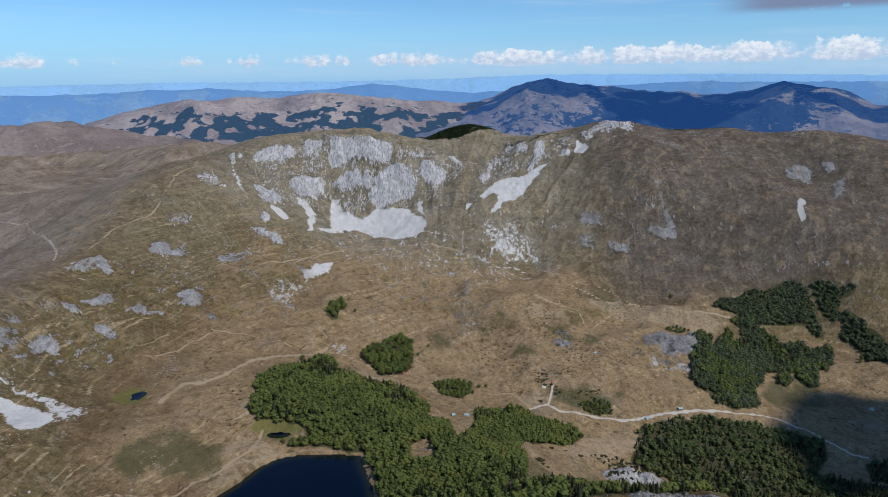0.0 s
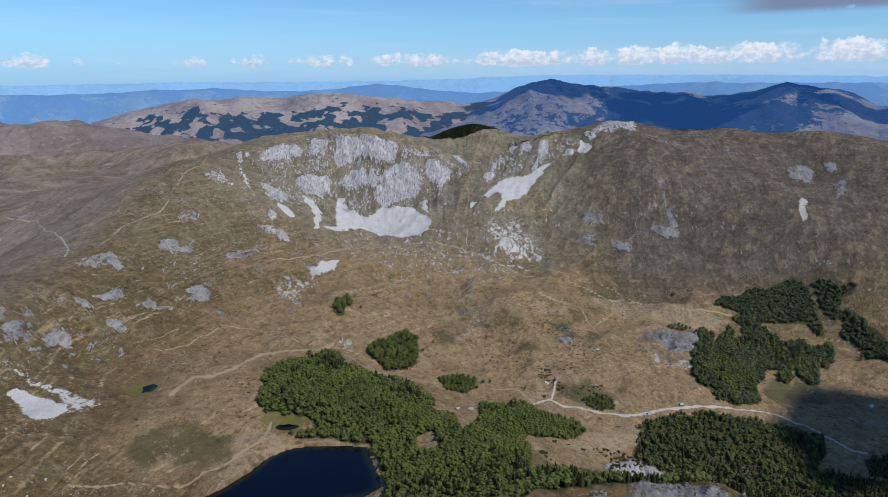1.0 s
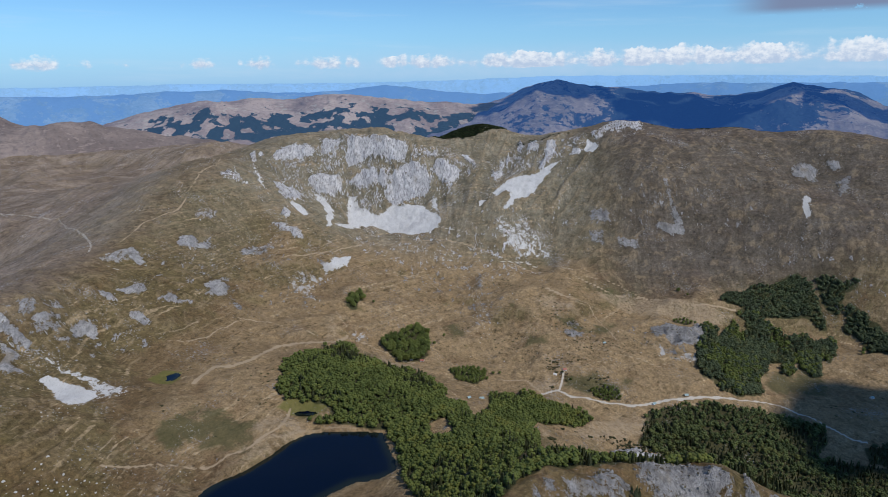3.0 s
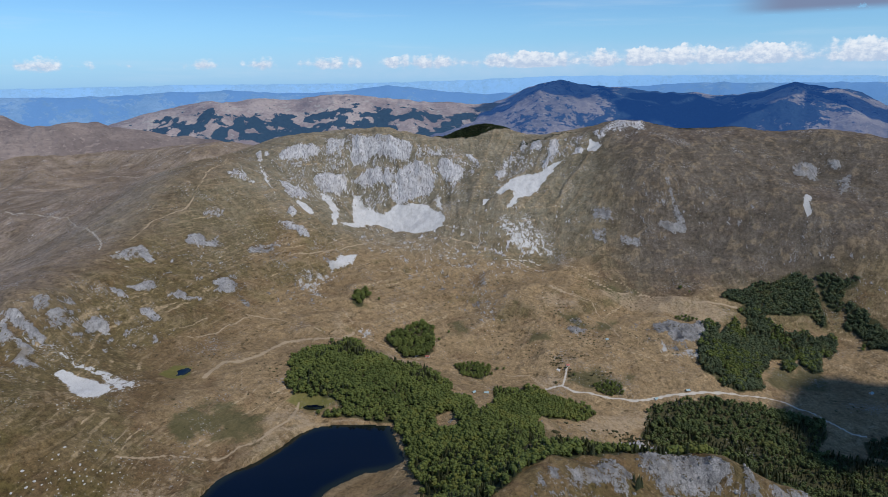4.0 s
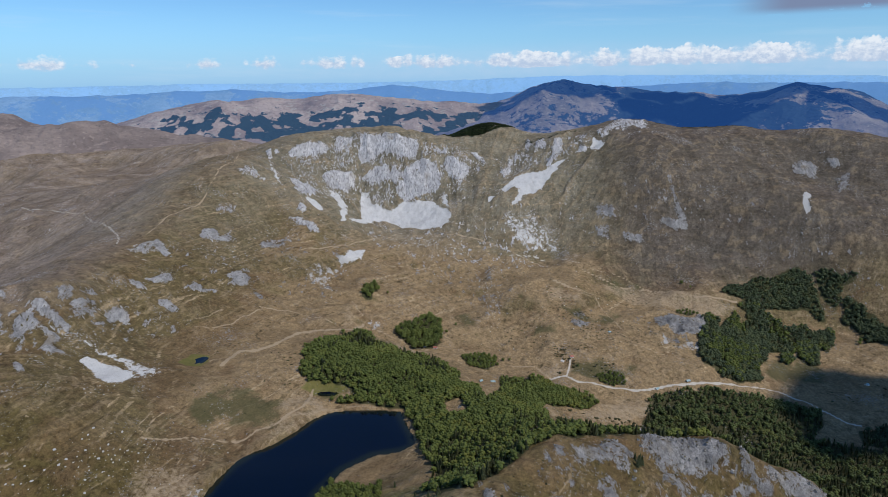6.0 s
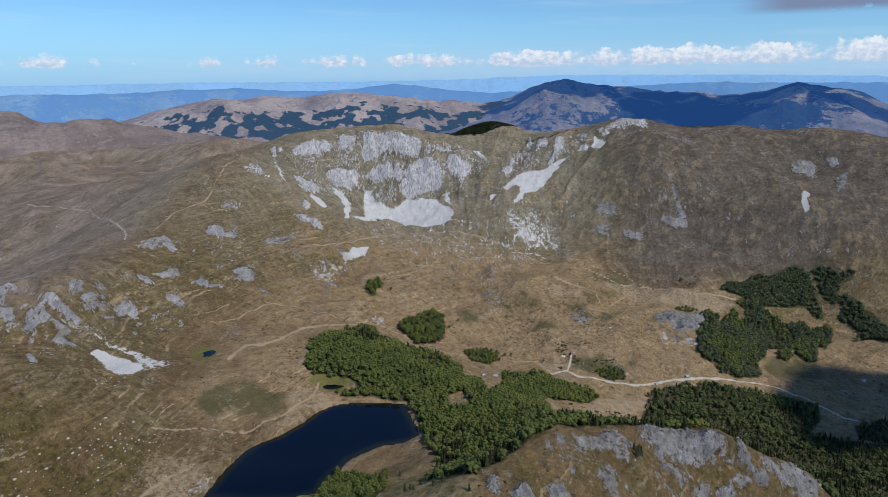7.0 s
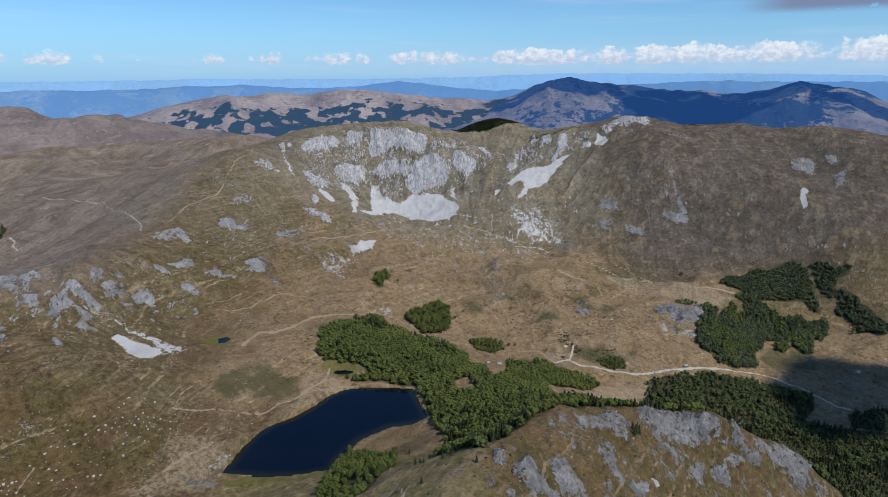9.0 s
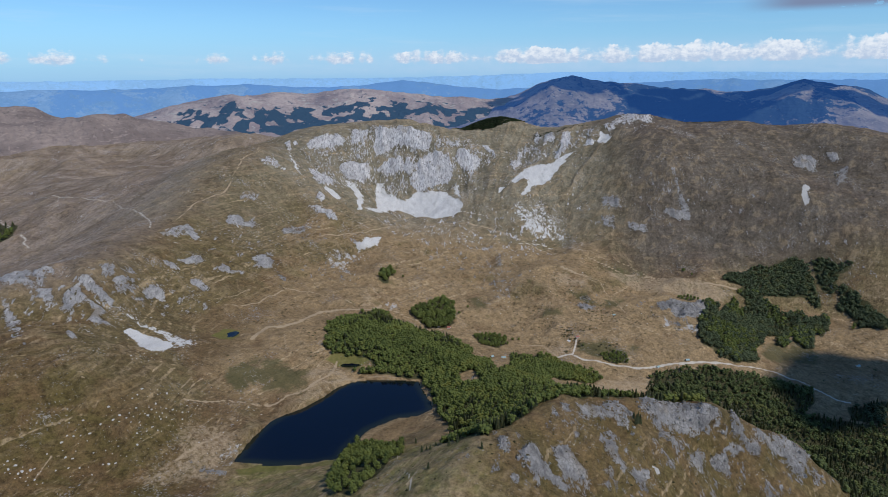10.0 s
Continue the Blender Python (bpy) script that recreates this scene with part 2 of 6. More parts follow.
class Graph:
    """A short hand for node graphs."""

    def __init__(self, tree):
        self.n, self.l = tree.nodes, tree.links

    def put(self, socket, v):
        if hasattr(v, "is_output"):
            self.l.new(v, socket)
        elif isinstance(v, (tuple, list)):
            socket.default_value = (*v, 1)[: len(socket.default_value)] if len(v) == 3 else v
        else:
            socket.default_value = v

    def math(self, op, a, b=0.0, c=0.0, clamp=False):
        k = self.n.new("ShaderNodeMath")
        k.operation, k.use_clamp = op, clamp
        for s, v in zip(k.inputs, (a, b, c)):
            self.put(s, v)
        return k.outputs[0]

    def coord(self, scale=(1, 1, 1), kind="Object"):
        k, t = self.n.new("ShaderNodeMapping"), self.n.new("ShaderNodeTexCoord")
        self.l.new(t.outputs[kind], k.inputs[0])
        k.inputs["Scale"].default_value = scale
        return k.outputs[0]

    def noise(self, vec, scale, detail=4.0, rough=0.55, distort=0.0):
        k = self.n.new("ShaderNodeTexNoise")
        self.put(k.inputs["Vector"], vec)
        k.inputs["Scale"].default_value, k.inputs["Detail"].default_value = scale, detail
        k.inputs["Roughness"].default_value, k.inputs["Distortion"].default_value = rough, distort
        return k.outputs[0]

    def voronoi(self, vec, scale, feature="DISTANCE_TO_EDGE"):
        k = self.n.new("ShaderNodeTexVoronoi")
        k.feature = feature
        self.put(k.inputs["Vector"], vec)
        k.inputs["Scale"].default_value = scale
        return k.outputs[0]

    def attr(self, name):
        k = self.n.new("ShaderNodeAttribute")
        k.attribute_name = name
        return k.outputs["Fac"]

    def step(self, v, lo, hi, a=0.0, b=1.0):
        k = self.n.new("ShaderNodeMapRange")
        k.interpolation_type = "SMOOTHSTEP"
        for s, x in zip(k.inputs, (v, lo, hi, a, b)):
            self.put(s, x)
        return k.outputs[0]

    def mix(self, f, a, b):
        k = self.n.new("ShaderNodeMix")
        k.data_type = "RGBA"
        self.put(k.inputs[0], f)
        self.put(k.inputs[6], a)
        self.put(k.inputs[7], b)
        return k.outputs[2]

    def tone(self, f, a, b):
        return self.mix(f, a, b)

    def bump(self, h, strength=0.4, dist=1.0):
        k = self.n.new("ShaderNodeBump")
        k.inputs["Strength"].default_value, k.inputs["Distance"].default_value = strength, dist
        self.l.new(h, k.inputs["Height"])
        return k.outputs[0]

    def random(self):
        return self.n.new("ShaderNodeObjectInfo").outputs["Random"]

    def island(self):
        return self.n.new("ShaderNodeNewGeometry").outputs["Random Per Island"]


def rock_colour(g, vec, upright, pale):
    """Grey limestone: pale faces, dark upright cracks, ochre stains."""
    a = g.noise(vec, 0.05, 6, 0.65)
    b = g.noise(vec, 0.4, 5, 0.75)
    flute = g.noise(upright, 1.0, 6, 0.7, 0.6)
    c = g.mix(pale, g.tone(g.step(a, 0.35, 0.65), (0.235, 0.226, 0.218), (0.42, 0.405, 0.388)), g.tone(g.step(a, 0.35, 0.65), (0.6, 0.582, 0.58), (0.8, 0.778, 0.765)))
    c = g.mix(g.math("MULTIPLY", g.step(flute, 0.48, 0.6), g.math("ADD", 0.3, g.math("MULTIPLY", pale, 0.5))), c, g.mix(pale, (0.1, 0.097, 0.1), (0.24, 0.23, 0.23)))
    c = g.mix(g.math("MULTIPLY", g.step(b, 0.52, 0.66), 0.5), c, g.mix(pale, (0.15, 0.145, 0.143), (0.33, 0.325, 0.33)))
    c = g.mix(g.math("MULTIPLY", g.step(g.noise(vec, 0.03, 4), 0.58, 0.74), 0.6), c, (0.3, 0.245, 0.17))
    bent = g.n.new("ShaderNodeVectorMath")
    bent.operation = "MULTIPLY_ADD"
    wobble = g.n.new("ShaderNodeTexNoise")
    wobble.inputs["Scale"].default_value, wobble.inputs["Detail"].default_value = 0.3, 3
    g.put(wobble.inputs["Vector"], vec)
    g.l.new(wobble.outputs["Color"], bent.inputs[0])
    bent.inputs[1].default_value = (5, 5, 5)
    g.put(bent.inputs[2], vec)
    joint = g.math("MINIMUM", g.step(g.voronoi(bent.outputs[0], 0.24), 0.0, 0.1), g.step(g.voronoi(bent.outputs[0], 0.1), 0.0, 0.05))
    c = g.mix(joint, g.mix(g.math("SUBTRACT", 0.3, g.math("MULTIPLY", pale, 0.15)), c, (0.05, 0.049, 0.05)), c)
    block = g.voronoi(bent.outputs[0], 0.24, "F1")
    return c, g.math("ADD", g.math("ADD", b, g.math("MULTIPLY", flute, -1.6)), g.math("ADD", joint, block))


def ground_material():
    m, n, l, p = mat_new("mountain_ground")
    g = Graph(m.node_tree)
    v = g.coord()
    big, mid = g.noise(v, 0.007, 5, 0.55, 0.8), g.noise(v, 0.028, 5, 0.6, 0.4)
    small, fine = g.noise(v, 0.14, 5, 0.65), g.noise(v, 0.9, 4, 0.7)
    tuft = g.noise(v, 0.36, 4, 0.75)
    run, ledge = g.attr("run"), g.attr("ledge")
    lay = g.attr("ridge")
    # pasture: straw on the flats, brown heath, olive turf on the steeps; grey-brown and pinkish grass on the high
    # slopes, greyed further for haze
    straw = g.tone(big, (0.24, 0.161, 0.082), (0.33, 0.238, 0.132))
    brown = g.tone(mid, (0.11, 0.07, 0.036), (0.18, 0.12, 0.063))
    olive = g.tone(mid, (0.106, 0.082, 0.037), (0.178, 0.138, 0.068))
    c = g.mix(g.step(g.math("ADD", g.math("MULTIPLY", g.attr("moor"), 0.55), g.math("ADD", g.math("MULTIPLY", big, 0.8), g.math("MULTIPLY", small, 0.25))), 0.52, 0.86), straw, brown)
    c = g.mix(g.step(g.math("ADD", g.math("MULTIPLY", g.attr("turf"), 0.6), g.math("ADD", g.math("MULTIPLY", g.noise(v, 0.011, 5, 0.6, 0.6), 0.7), g.math("MULTIPLY", run, 0.3))), 0.66, 1.08), c, olive)
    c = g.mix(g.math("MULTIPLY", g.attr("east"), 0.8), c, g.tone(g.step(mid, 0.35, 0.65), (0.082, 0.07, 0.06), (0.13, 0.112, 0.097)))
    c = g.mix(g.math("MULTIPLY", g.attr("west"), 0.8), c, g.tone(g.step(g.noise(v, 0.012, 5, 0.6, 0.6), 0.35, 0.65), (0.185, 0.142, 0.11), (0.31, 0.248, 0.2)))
    # zones toned for haze also get less red-brown heath
    hazed = g.math("MAXIMUM", g.math("MAXIMUM", g.attr("east"), g.attr("high")), g.attr("west"))
    c = g.mix(g.math("MULTIPLY", g.math("MULTIPLY", g.step(g.noise(v, 0.02, 6, 0.65, 0.6), 0.52, 0.66), 0.42), g.step(hazed, 0.0, 1.0, 1.0, 0.3)), c, g.tone(small, (0.095, 0.05, 0.025), (0.16, 0.092, 0.046)))
    # heather tussocks and bleached grass in patches
    calm = g.step(g.attr("east"), 0.0, 1.0, 1.0, 0.35)
    c = g.mix(g.math("MULTIPLY", g.math("MULTIPLY", g.step(g.noise(v, 0.06, 7, 0.75, 0.5), 0.54, 0.64), 0.5), calm), c, g.tone(small, (0.055, 0.04, 0.018), (0.105, 0.075, 0.035)))
    c = g.mix(g.math("MULTIPLY", g.math("MULTIPLY", g.step(g.noise(g.coord((1, 1, 1.4)), 0.045, 7, 0.75, 0.7), 0.56, 0.68), 0.42), calm), c, (0.36, 0.27, 0.155))
    # long contour tracks trodden by sheep, with dark heather lines that also paint shade into the folds between
    track = g.attr("track")
    still = g.step(g.attr("west"), 0.0, 1.0, 1.0, 0.22)
    worn = g.math("MULTIPLY", g.step(track, 0.65, 0.83), g.step(g.noise(v, 0.009, 3, 0.6), 0.4, 0.58))
    fold_shade = g.math("MULTIPLY", g.step(g.math("ADD", track, g.math("MULTIPLY", g.math("SUBTRACT", small, 0.5), 0.5)), 0.34, 0.14), g.step(g.attr("east"), 0.0, 1.0, 0.62, 0.25))
    fold_shade = g.math("MULTIPLY", fold_shade, still)
    c = g.mix(fold_shade, c, g.tone(small, (0.05, 0.037, 0.017), (0.095, 0.07, 0.033)))
    # thin grey-green grass under the cliffs, greyed and paled to paint the haze before it
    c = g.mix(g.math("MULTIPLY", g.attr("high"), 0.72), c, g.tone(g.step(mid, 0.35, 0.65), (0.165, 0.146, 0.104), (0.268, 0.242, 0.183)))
    # rich brown and olive turf of the near slopes
    c = g.mix(g.math("MULTIPLY", g.attr("fore"), 0.85), c, g.tone(g.step(g.noise(v, 0.022, 6, 0.65, 0.8), 0.36, 0.64), g.tone(small, (0.062, 0.047, 0.015), (0.12, 0.092, 0.03)), g.tone(small, (0.092, 0.055, 0.023), (0.175, 0.111, 0.052))))
    # short green-gold grass between the lake and the knoll
    c = g.mix(g.math("MULTIPLY", g.attr("meadow"), 0.9), c, g.tone(g.step(g.noise(v, 0.03, 6, 0.7, 0.8), 0.36, 0.64), g.tone(small, (0.135, 0.125, 0.042), (0.2, 0.18, 0.07)), g.tone(small, (0.2, 0.14, 0.065), (0.3, 0.225, 0.12))))
    # worn ledges and sheep tracks along the slope, runnels down it
    c = g.mix(g.math("MULTIPLY", g.math("MULTIPLY", g.step(ledge, 0.58, 0.82), still), g.math("MULTIPLY", g.step(g.attr("east"), 0.0, 1.0, 0.4, 0.16), g.step(g.attr("fore"), 0.0, 1.0, 1.0, 0.3))), c, (0.34, 0.25, 0.145))
    # paler straw where the land swells, bringing out its relief
    c = g.mix(g.math("MULTIPLY", g.step(lay, 0.6, 1.0), g.step(g.attr("fore"), 0.0, 1.0, 0.3, 0.06)), c, (0.34, 0.25, 0.15))
    c = g.mix(g.math("MULTIPLY", g.math("MULTIPLY", worn, still), g.math("MULTIPLY", g.step(g.attr("east"), 0.0, 0.6, 0.9, 0.12), g.step(g.attr("fore"), 0.0, 1.0, 1.0, 0.6))), c, (0.40, 0.30, 0.18))
    grain = g.math("ADD", g.math("MULTIPLY", g.step(small, 0.3, 0.7), 0.28), g.math("ADD", g.math("MULTIPLY", g.step(tuft, 0.34, 0.66), 0.27), g.math("ADD", g.math("MULTIPLY", g.step(fine, 0.34, 0.66), 0.16), g.math("MULTIPLY", run, 0.24))))
    scale = g.n.new("ShaderNodeVectorMath")
    scale.operation = "SCALE"
    l.new(c, scale.inputs[0])
    l.new(g.math("ADD", 0.18, g.math("MULTIPLY", grain, 1.62)), scale.inputs["Scale"])
    c = scale.outputs[0]
    green = g.tone(mid, (0.04, 0.046, 0.02), (0.085, 0.085, 0.034))
    c = g.mix(g.step(g.math("ADD", g.attr("green"), g.math("ADD", g.math("MULTIPLY", g.math("SUBTRACT", small, 0.5), 0.9), g.math("MULTIPLY", g.math("SUBTRACT", mid, 0.5), 2.2))), 0.4, 0.9), c, g.mix(0.75, c, green))
    c = g.mix(g.math("MULTIPLY", g.step(g.attr("lawn"), 0.3, 0.8), 0.8), c, g.tone(small, (0.085, 0.09, 0.022), (0.2, 0.185, 0.055)))
    c = g.mix(g.math("MULTIPLY", g.step(g.attr("litter"), 0.3, 0.7), 0.92), c, g.tone(small, (0.034, 0.039, 0.017), (0.065, 0.065, 0.028)))
    # stones strewn through the turf
    spots = g.step(g.math("ADD", g.noise(v, 0.35, 3, 0.75), g.math("MULTIPLY", g.noise(v, 0.017, 4), 0.6)), 0.95, 1.0)
    rc, rh = rock_colour(g, v, g.coord((0.34, 0.1, 0.09)), g.attr("pale"))
    c = g.mix(g.math("MULTIPLY", spots, 0.75), c, rc)
    # trodden earth of paths
    pw = g.math("ADD", g.attr("path"), g.math("MULTIPLY", g.math("SUBTRACT", g.noise(v, 0.22, 5, 0.75), 0.5), 0.85))
    c = g.mix(g.math("MULTIPLY", g.step(pw, 0.32, 0.64), 0.84), c, g.tone(fine, (0.33, 0.243, 0.15), (0.47, 0.37, 0.25)))
    c = g.mix(g.step(g.attr("gravel"), 0.35, 0.7), c, g.tone(fine, (0.42, 0.37, 0.3), (0.62, 0.57, 0.49)))
    rocky = g.math("ADD", g.math("MULTIPLY", g.attr("rock"), 0.84), g.math("MULTIPLY", g.math("SUBTRACT", g.noise(g.coord((1, 0.5, 0.5)), 0.085, 8, 0.75), 0.5), 3.0))
    drips = g.math("MULTIPLY", g.attr("pale"), g.math("SUBTRACT", g.noise(g.coord((1, 0.45, 0.4)), 0.16, 8, 0.75, 0.4), 0.5))
    lumps = g.math("MULTIPLY", g.math("SUBTRACT", 1.0, g.attr("pale")), g.math("SUBTRACT", g.noise(v, 0.14, 8, 0.75, 0.6), 0.5))
    chips = g.math("MULTIPLY", g.math("SUBTRACT", g.noise(v, 0.5, 5, 0.8), 0.5), 0.35)
    ragged = g.math("ADD", g.math("ADD", g.math("ADD", drips, lumps), chips), g.math("MULTIPLY", g.math("SUBTRACT", g.noise(g.coord((1, 0.6, 0.6)), 0.04, 4, 0.6), 0.5), 0.5))
    bared = g.math("ADD", g.attr("crag"), g.math("MULTIPLY", ragged, g.step(g.attr("pale"), 0.4, 0.9, 2.7, 2.5)))
    rf = g.math("MAXIMUM", g.step(rocky, 0.5, 0.58), g.math("MULTIPLY", g.step(bared, 0.42, 0.56), g.step(g.attr("crag"), 0.0, 0.12)))
    c = g.mix(rf, c, rc)
    stones = g.voronoi(v, 0.55, "F1")
    sc = g.tone(g.noise(v, 0.05, 5, 0.6), (0.50, 0.49, 0.47), (0.70, 0.69, 0.67))
    sc = g.mix(g.step(g.noise(v, 0.7, 3, 0.8), 0.5, 0.7), sc, (0.33, 0.32, 0.31))
    sc = g.mix(g.math("MULTIPLY", g.step(g.noise(g.coord((1.0, 0.25, 0.25)), 0.12, 6, 0.7), 0.5, 0.7), 0.5), sc, (0.4, 0.385, 0.36))
    sc = g.mix(g.step(g.attr("pale"), 0.3, 0.0, 0.0, 0.6), sc, g.tone(g.noise(v, 0.3, 4, 0.7), (0.22, 0.205, 0.18), (0.38, 0.36, 0.33)))
    scm = g.math("ADD", g.attr("scree"), g.math("MULTIPLY", g.math("SUBTRACT", g.noise(g.coord((1, 0.55, 0.8)), 0.14, 8, 0.78), 0.5), 2.0))
    sf = g.step(scm, 0.5, 0.62)
    c = g.mix(sf, c, sc)
    l.new(c, p.inputs["Base Color"])
    p.inputs["Roughness"].default_value = 0.95
    p.inputs["Specular IOR Level"].default_value = 0.15
    h = g.math("ADD", g.math("MULTIPLY", small, 1.6), g.math("MULTIPLY", fine, 0.7))
    h = g.math("ADD", h, g.math("MULTIPLY", g.math("MULTIPLY", rf, rh), 3.0))
    l.new(g.bump(g.math("ADD", h, g.math("MULTIPLY", tuft, 1.2)), 0.65, 1.2), p.inputs["Normal"])
    return m


def rock_material(name, pale):
    m, n, l, p = mat_new(name)
    g = Graph(m.node_tree)
    v = g.coord((1, 1, 1), "Object")
    geo = g.n.new("ShaderNodeNewGeometry")
    squash = g.n.new("ShaderNodeVectorMath")
    squash.operation = "MULTIPLY"
    l.new(geo.outputs["Position"], squash.inputs[0])
    squash.inputs[1].default_value = (0.34, 0.1, 0.09)
    c, h = rock_colour(g, geo.outputs["Position"], squash.outputs[0], pale)
    r = g.random()
    c = g.mix(g.math("MULTIPLY", r, 0.1), c, (0.5, 0.49, 0.48))
    # turf clings to the ledges
    up = g.n.new("ShaderNodeSeparateXYZ")
    l.new(geo.outputs["Normal"], up.inputs[0])
    ledge = g.step(g.math("ADD", up.outputs[2], g.math("MULTIPLY", g.noise(geo.outputs["Position"], 0.25, 4, 0.7), 0.8)), 1.08, 1.24)
    c = g.mix(ledge, c, (0.11, 0.09, 0.04))
    l.new(c, p.inputs["Base Color"])
    p.inputs["Roughness"].default_value = 0.9
    p.inputs["Specular IOR Level"].default_value = 0.2
    l.new(g.bump(h, 0.7, 1.2), p.inputs["Normal"])
    return m


def leaf_material(name, dark, light, turn=None):
    m, n, l, p = mat_new(name)
    g = Graph(m.node_tree)
    geo = g.n.new("ShaderNodeNewGeometry")
    pos = geo.outputs["Position"]
    c = g.tone(g.math("ADD", g.math("MULTIPLY", g.island(), 0.35), g.math("MULTIPLY", g.step(g.noise(pos, 0.13, 3, 0.7), 0.3, 0.7), 0.65)), dark, light)
    c = g.mix(g.math("MULTIPLY", g.step(g.noise(pos, 0.02, 3, 0.6), 0.45, 0.65), 0.5), c, g.mix(0.3, dark, light))
    tint = g.attr("tint")
    c = g.mix(g.math("MULTIPLY", g.step(tint, 0.45, 0.95), 0.75), c, tuple(1.12 * q for q in light))
    c = g.mix(g.math("MULTIPLY", g.step(tint, 0.4, 0.05), 0.5), c, tuple(0.75 * q for q in dark))
    if turn:
        c = g.mix(g.math("MULTIPLY", g.math("ADD", g.step(g.noise(pos, 0.05, 5, 0.75), 0.58, 0.7), g.step(tint, 0.96, 1.0)), 0.3), c, turn)
    c = g.mix(g.math("MULTIPLY", g.step(g.noise(pos, 1.1, 3, 0.7), 0.45, 0.65), 0.3), c, g.mix(0.3, dark, (0.0, 0.0, 0.0)))
    l.new(c, p.inputs["Base Color"])
    p.inputs["Roughness"].default_value = 0.75
    p.inputs["Specular IOR Level"].default_value = 0.2
    l.new(g.bump(g.noise(pos, 1.4, 4, 0.7), 0.8, 0.5), p.inputs["Normal"])
    tr, mx = g.n.new("ShaderNodeBsdfTranslucent"), g.n.new("ShaderNodeMixShader")
    l.new(c, tr.inputs["Color"])
    mx.inputs[0].default_value = 0.5
    l.new(p.outputs[0], mx.inputs[1])
    l.new(tr.outputs[0], mx.inputs[2])
    l.new(mx.outputs[0], n["Material Output"].inputs["Surface"])
    return m


def plain_material(name, a, b, scale=1.0, rough=0.8, emit=None):
    m, n, l, p = mat_new(name)
    g = Graph(m.node_tree)
    l.new(g.tone(g.noise(g.coord(), scale, 5, 0.65), a, b), p.inputs["Base Color"])
    p.inputs["Roughness"].default_value = rough
    return m


def water_material():
    m, n, l, p = mat_new("lake_water")
    g = Graph(m.node_tree)
    v = g.coord()
    deep = g.tone(g.noise(v, 0.012, 3), (0.0006, 0.0025, 0.010), (0.001, 0.004, 0.015))
    c = g.mix(g.step(g.attr("depth"), 1.0, 14.0), (0.012, 0.017, 0.013), deep)
    l.new(c, p.inputs["Base Color"])
    p.inputs["Roughness"].default_value, p.inputs["IOR"].default_value = 0.08, 1.33
    l.new(g.bump(g.noise(v, 0.6, 4, 0.6), 0.05, 0.2), p.inputs["Normal"])
    return m


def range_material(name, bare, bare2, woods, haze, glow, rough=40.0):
    """Hills in the blue distance: bare ground, dark woods by mask, and haze put in as bluish colour and glow."""
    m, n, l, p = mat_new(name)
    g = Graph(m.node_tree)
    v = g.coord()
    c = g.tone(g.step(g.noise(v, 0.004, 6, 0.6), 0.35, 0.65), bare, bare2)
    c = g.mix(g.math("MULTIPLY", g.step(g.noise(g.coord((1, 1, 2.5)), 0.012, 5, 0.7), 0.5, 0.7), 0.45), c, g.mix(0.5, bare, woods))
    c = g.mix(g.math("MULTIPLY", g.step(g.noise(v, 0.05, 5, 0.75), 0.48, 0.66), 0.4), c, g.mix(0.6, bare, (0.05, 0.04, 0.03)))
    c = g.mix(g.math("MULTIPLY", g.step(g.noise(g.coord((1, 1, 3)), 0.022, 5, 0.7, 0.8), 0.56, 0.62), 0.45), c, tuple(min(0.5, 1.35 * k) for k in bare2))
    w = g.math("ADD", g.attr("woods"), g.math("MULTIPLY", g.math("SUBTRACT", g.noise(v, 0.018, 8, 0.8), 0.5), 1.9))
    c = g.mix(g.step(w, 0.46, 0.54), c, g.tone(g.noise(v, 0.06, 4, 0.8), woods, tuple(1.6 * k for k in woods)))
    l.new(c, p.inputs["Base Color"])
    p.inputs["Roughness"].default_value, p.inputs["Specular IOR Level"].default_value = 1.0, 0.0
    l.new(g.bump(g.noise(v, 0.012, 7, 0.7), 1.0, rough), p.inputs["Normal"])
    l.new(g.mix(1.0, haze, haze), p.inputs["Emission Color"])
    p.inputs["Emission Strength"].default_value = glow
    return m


GROUND, WATER = ground_material(), water_material()
ROCK, MID_ROCK, PALE_ROCK = rock_material("grey_limestone", 0.0), rock_material("light_grey_limestone", 0.32), rock_material("white_limestone", 1.0)
BEECH = leaf_material("beech_leaves", (0.135, 0.174, 0.052), (0.225, 0.262, 0.072), (0.27, 0.23, 0.052))
# darker, cooler copy of the beech leaves, with the slope woods' shade in its colour
SHADED_BEECH = leaf_material("shaded_beech_leaves", (0.1, 0.13, 0.075), (0.15, 0.182, 0.087), (0.2, 0.165, 0.045))
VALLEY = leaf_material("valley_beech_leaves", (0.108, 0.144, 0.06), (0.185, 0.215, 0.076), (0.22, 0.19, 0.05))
FIR = leaf_material("fir_needles", (0.11, 0.133, 0.07), (0.19, 0.205, 0.095))
SCRUB = leaf_material("juniper_leaves", (0.04, 0.046, 0.022), (0.105, 0.1, 0.045))
PINE = leaf_material("dwarf_pine_needles", (0.024, 0.038, 0.016), (0.05, 0.07, 0.026))
BARK = plain_material("bark", (0.06, 0.045, 0.03), (0.14, 0.11, 0.08), 3.0)
STONE = plain_material("boulder_stone", (0.36, 0.35, 0.33), (0.6, 0.585, 0.555), 0.8)
WOOD = plain_material("weathered_boards", (0.16, 0.11, 0.07), (0.3, 0.22, 0.15), 2.0)
ROOF_RED = plain_material("rusty_sheet_roof", (0.3, 0.09, 0.06), (0.42, 0.17, 0.12), 1.5, 0.6)
ROOF_TEAL = plain_material("teal_sheet_roof", (0.2, 0.29, 0.3), (0.32, 0.42, 0.42), 1.5, 0.5)
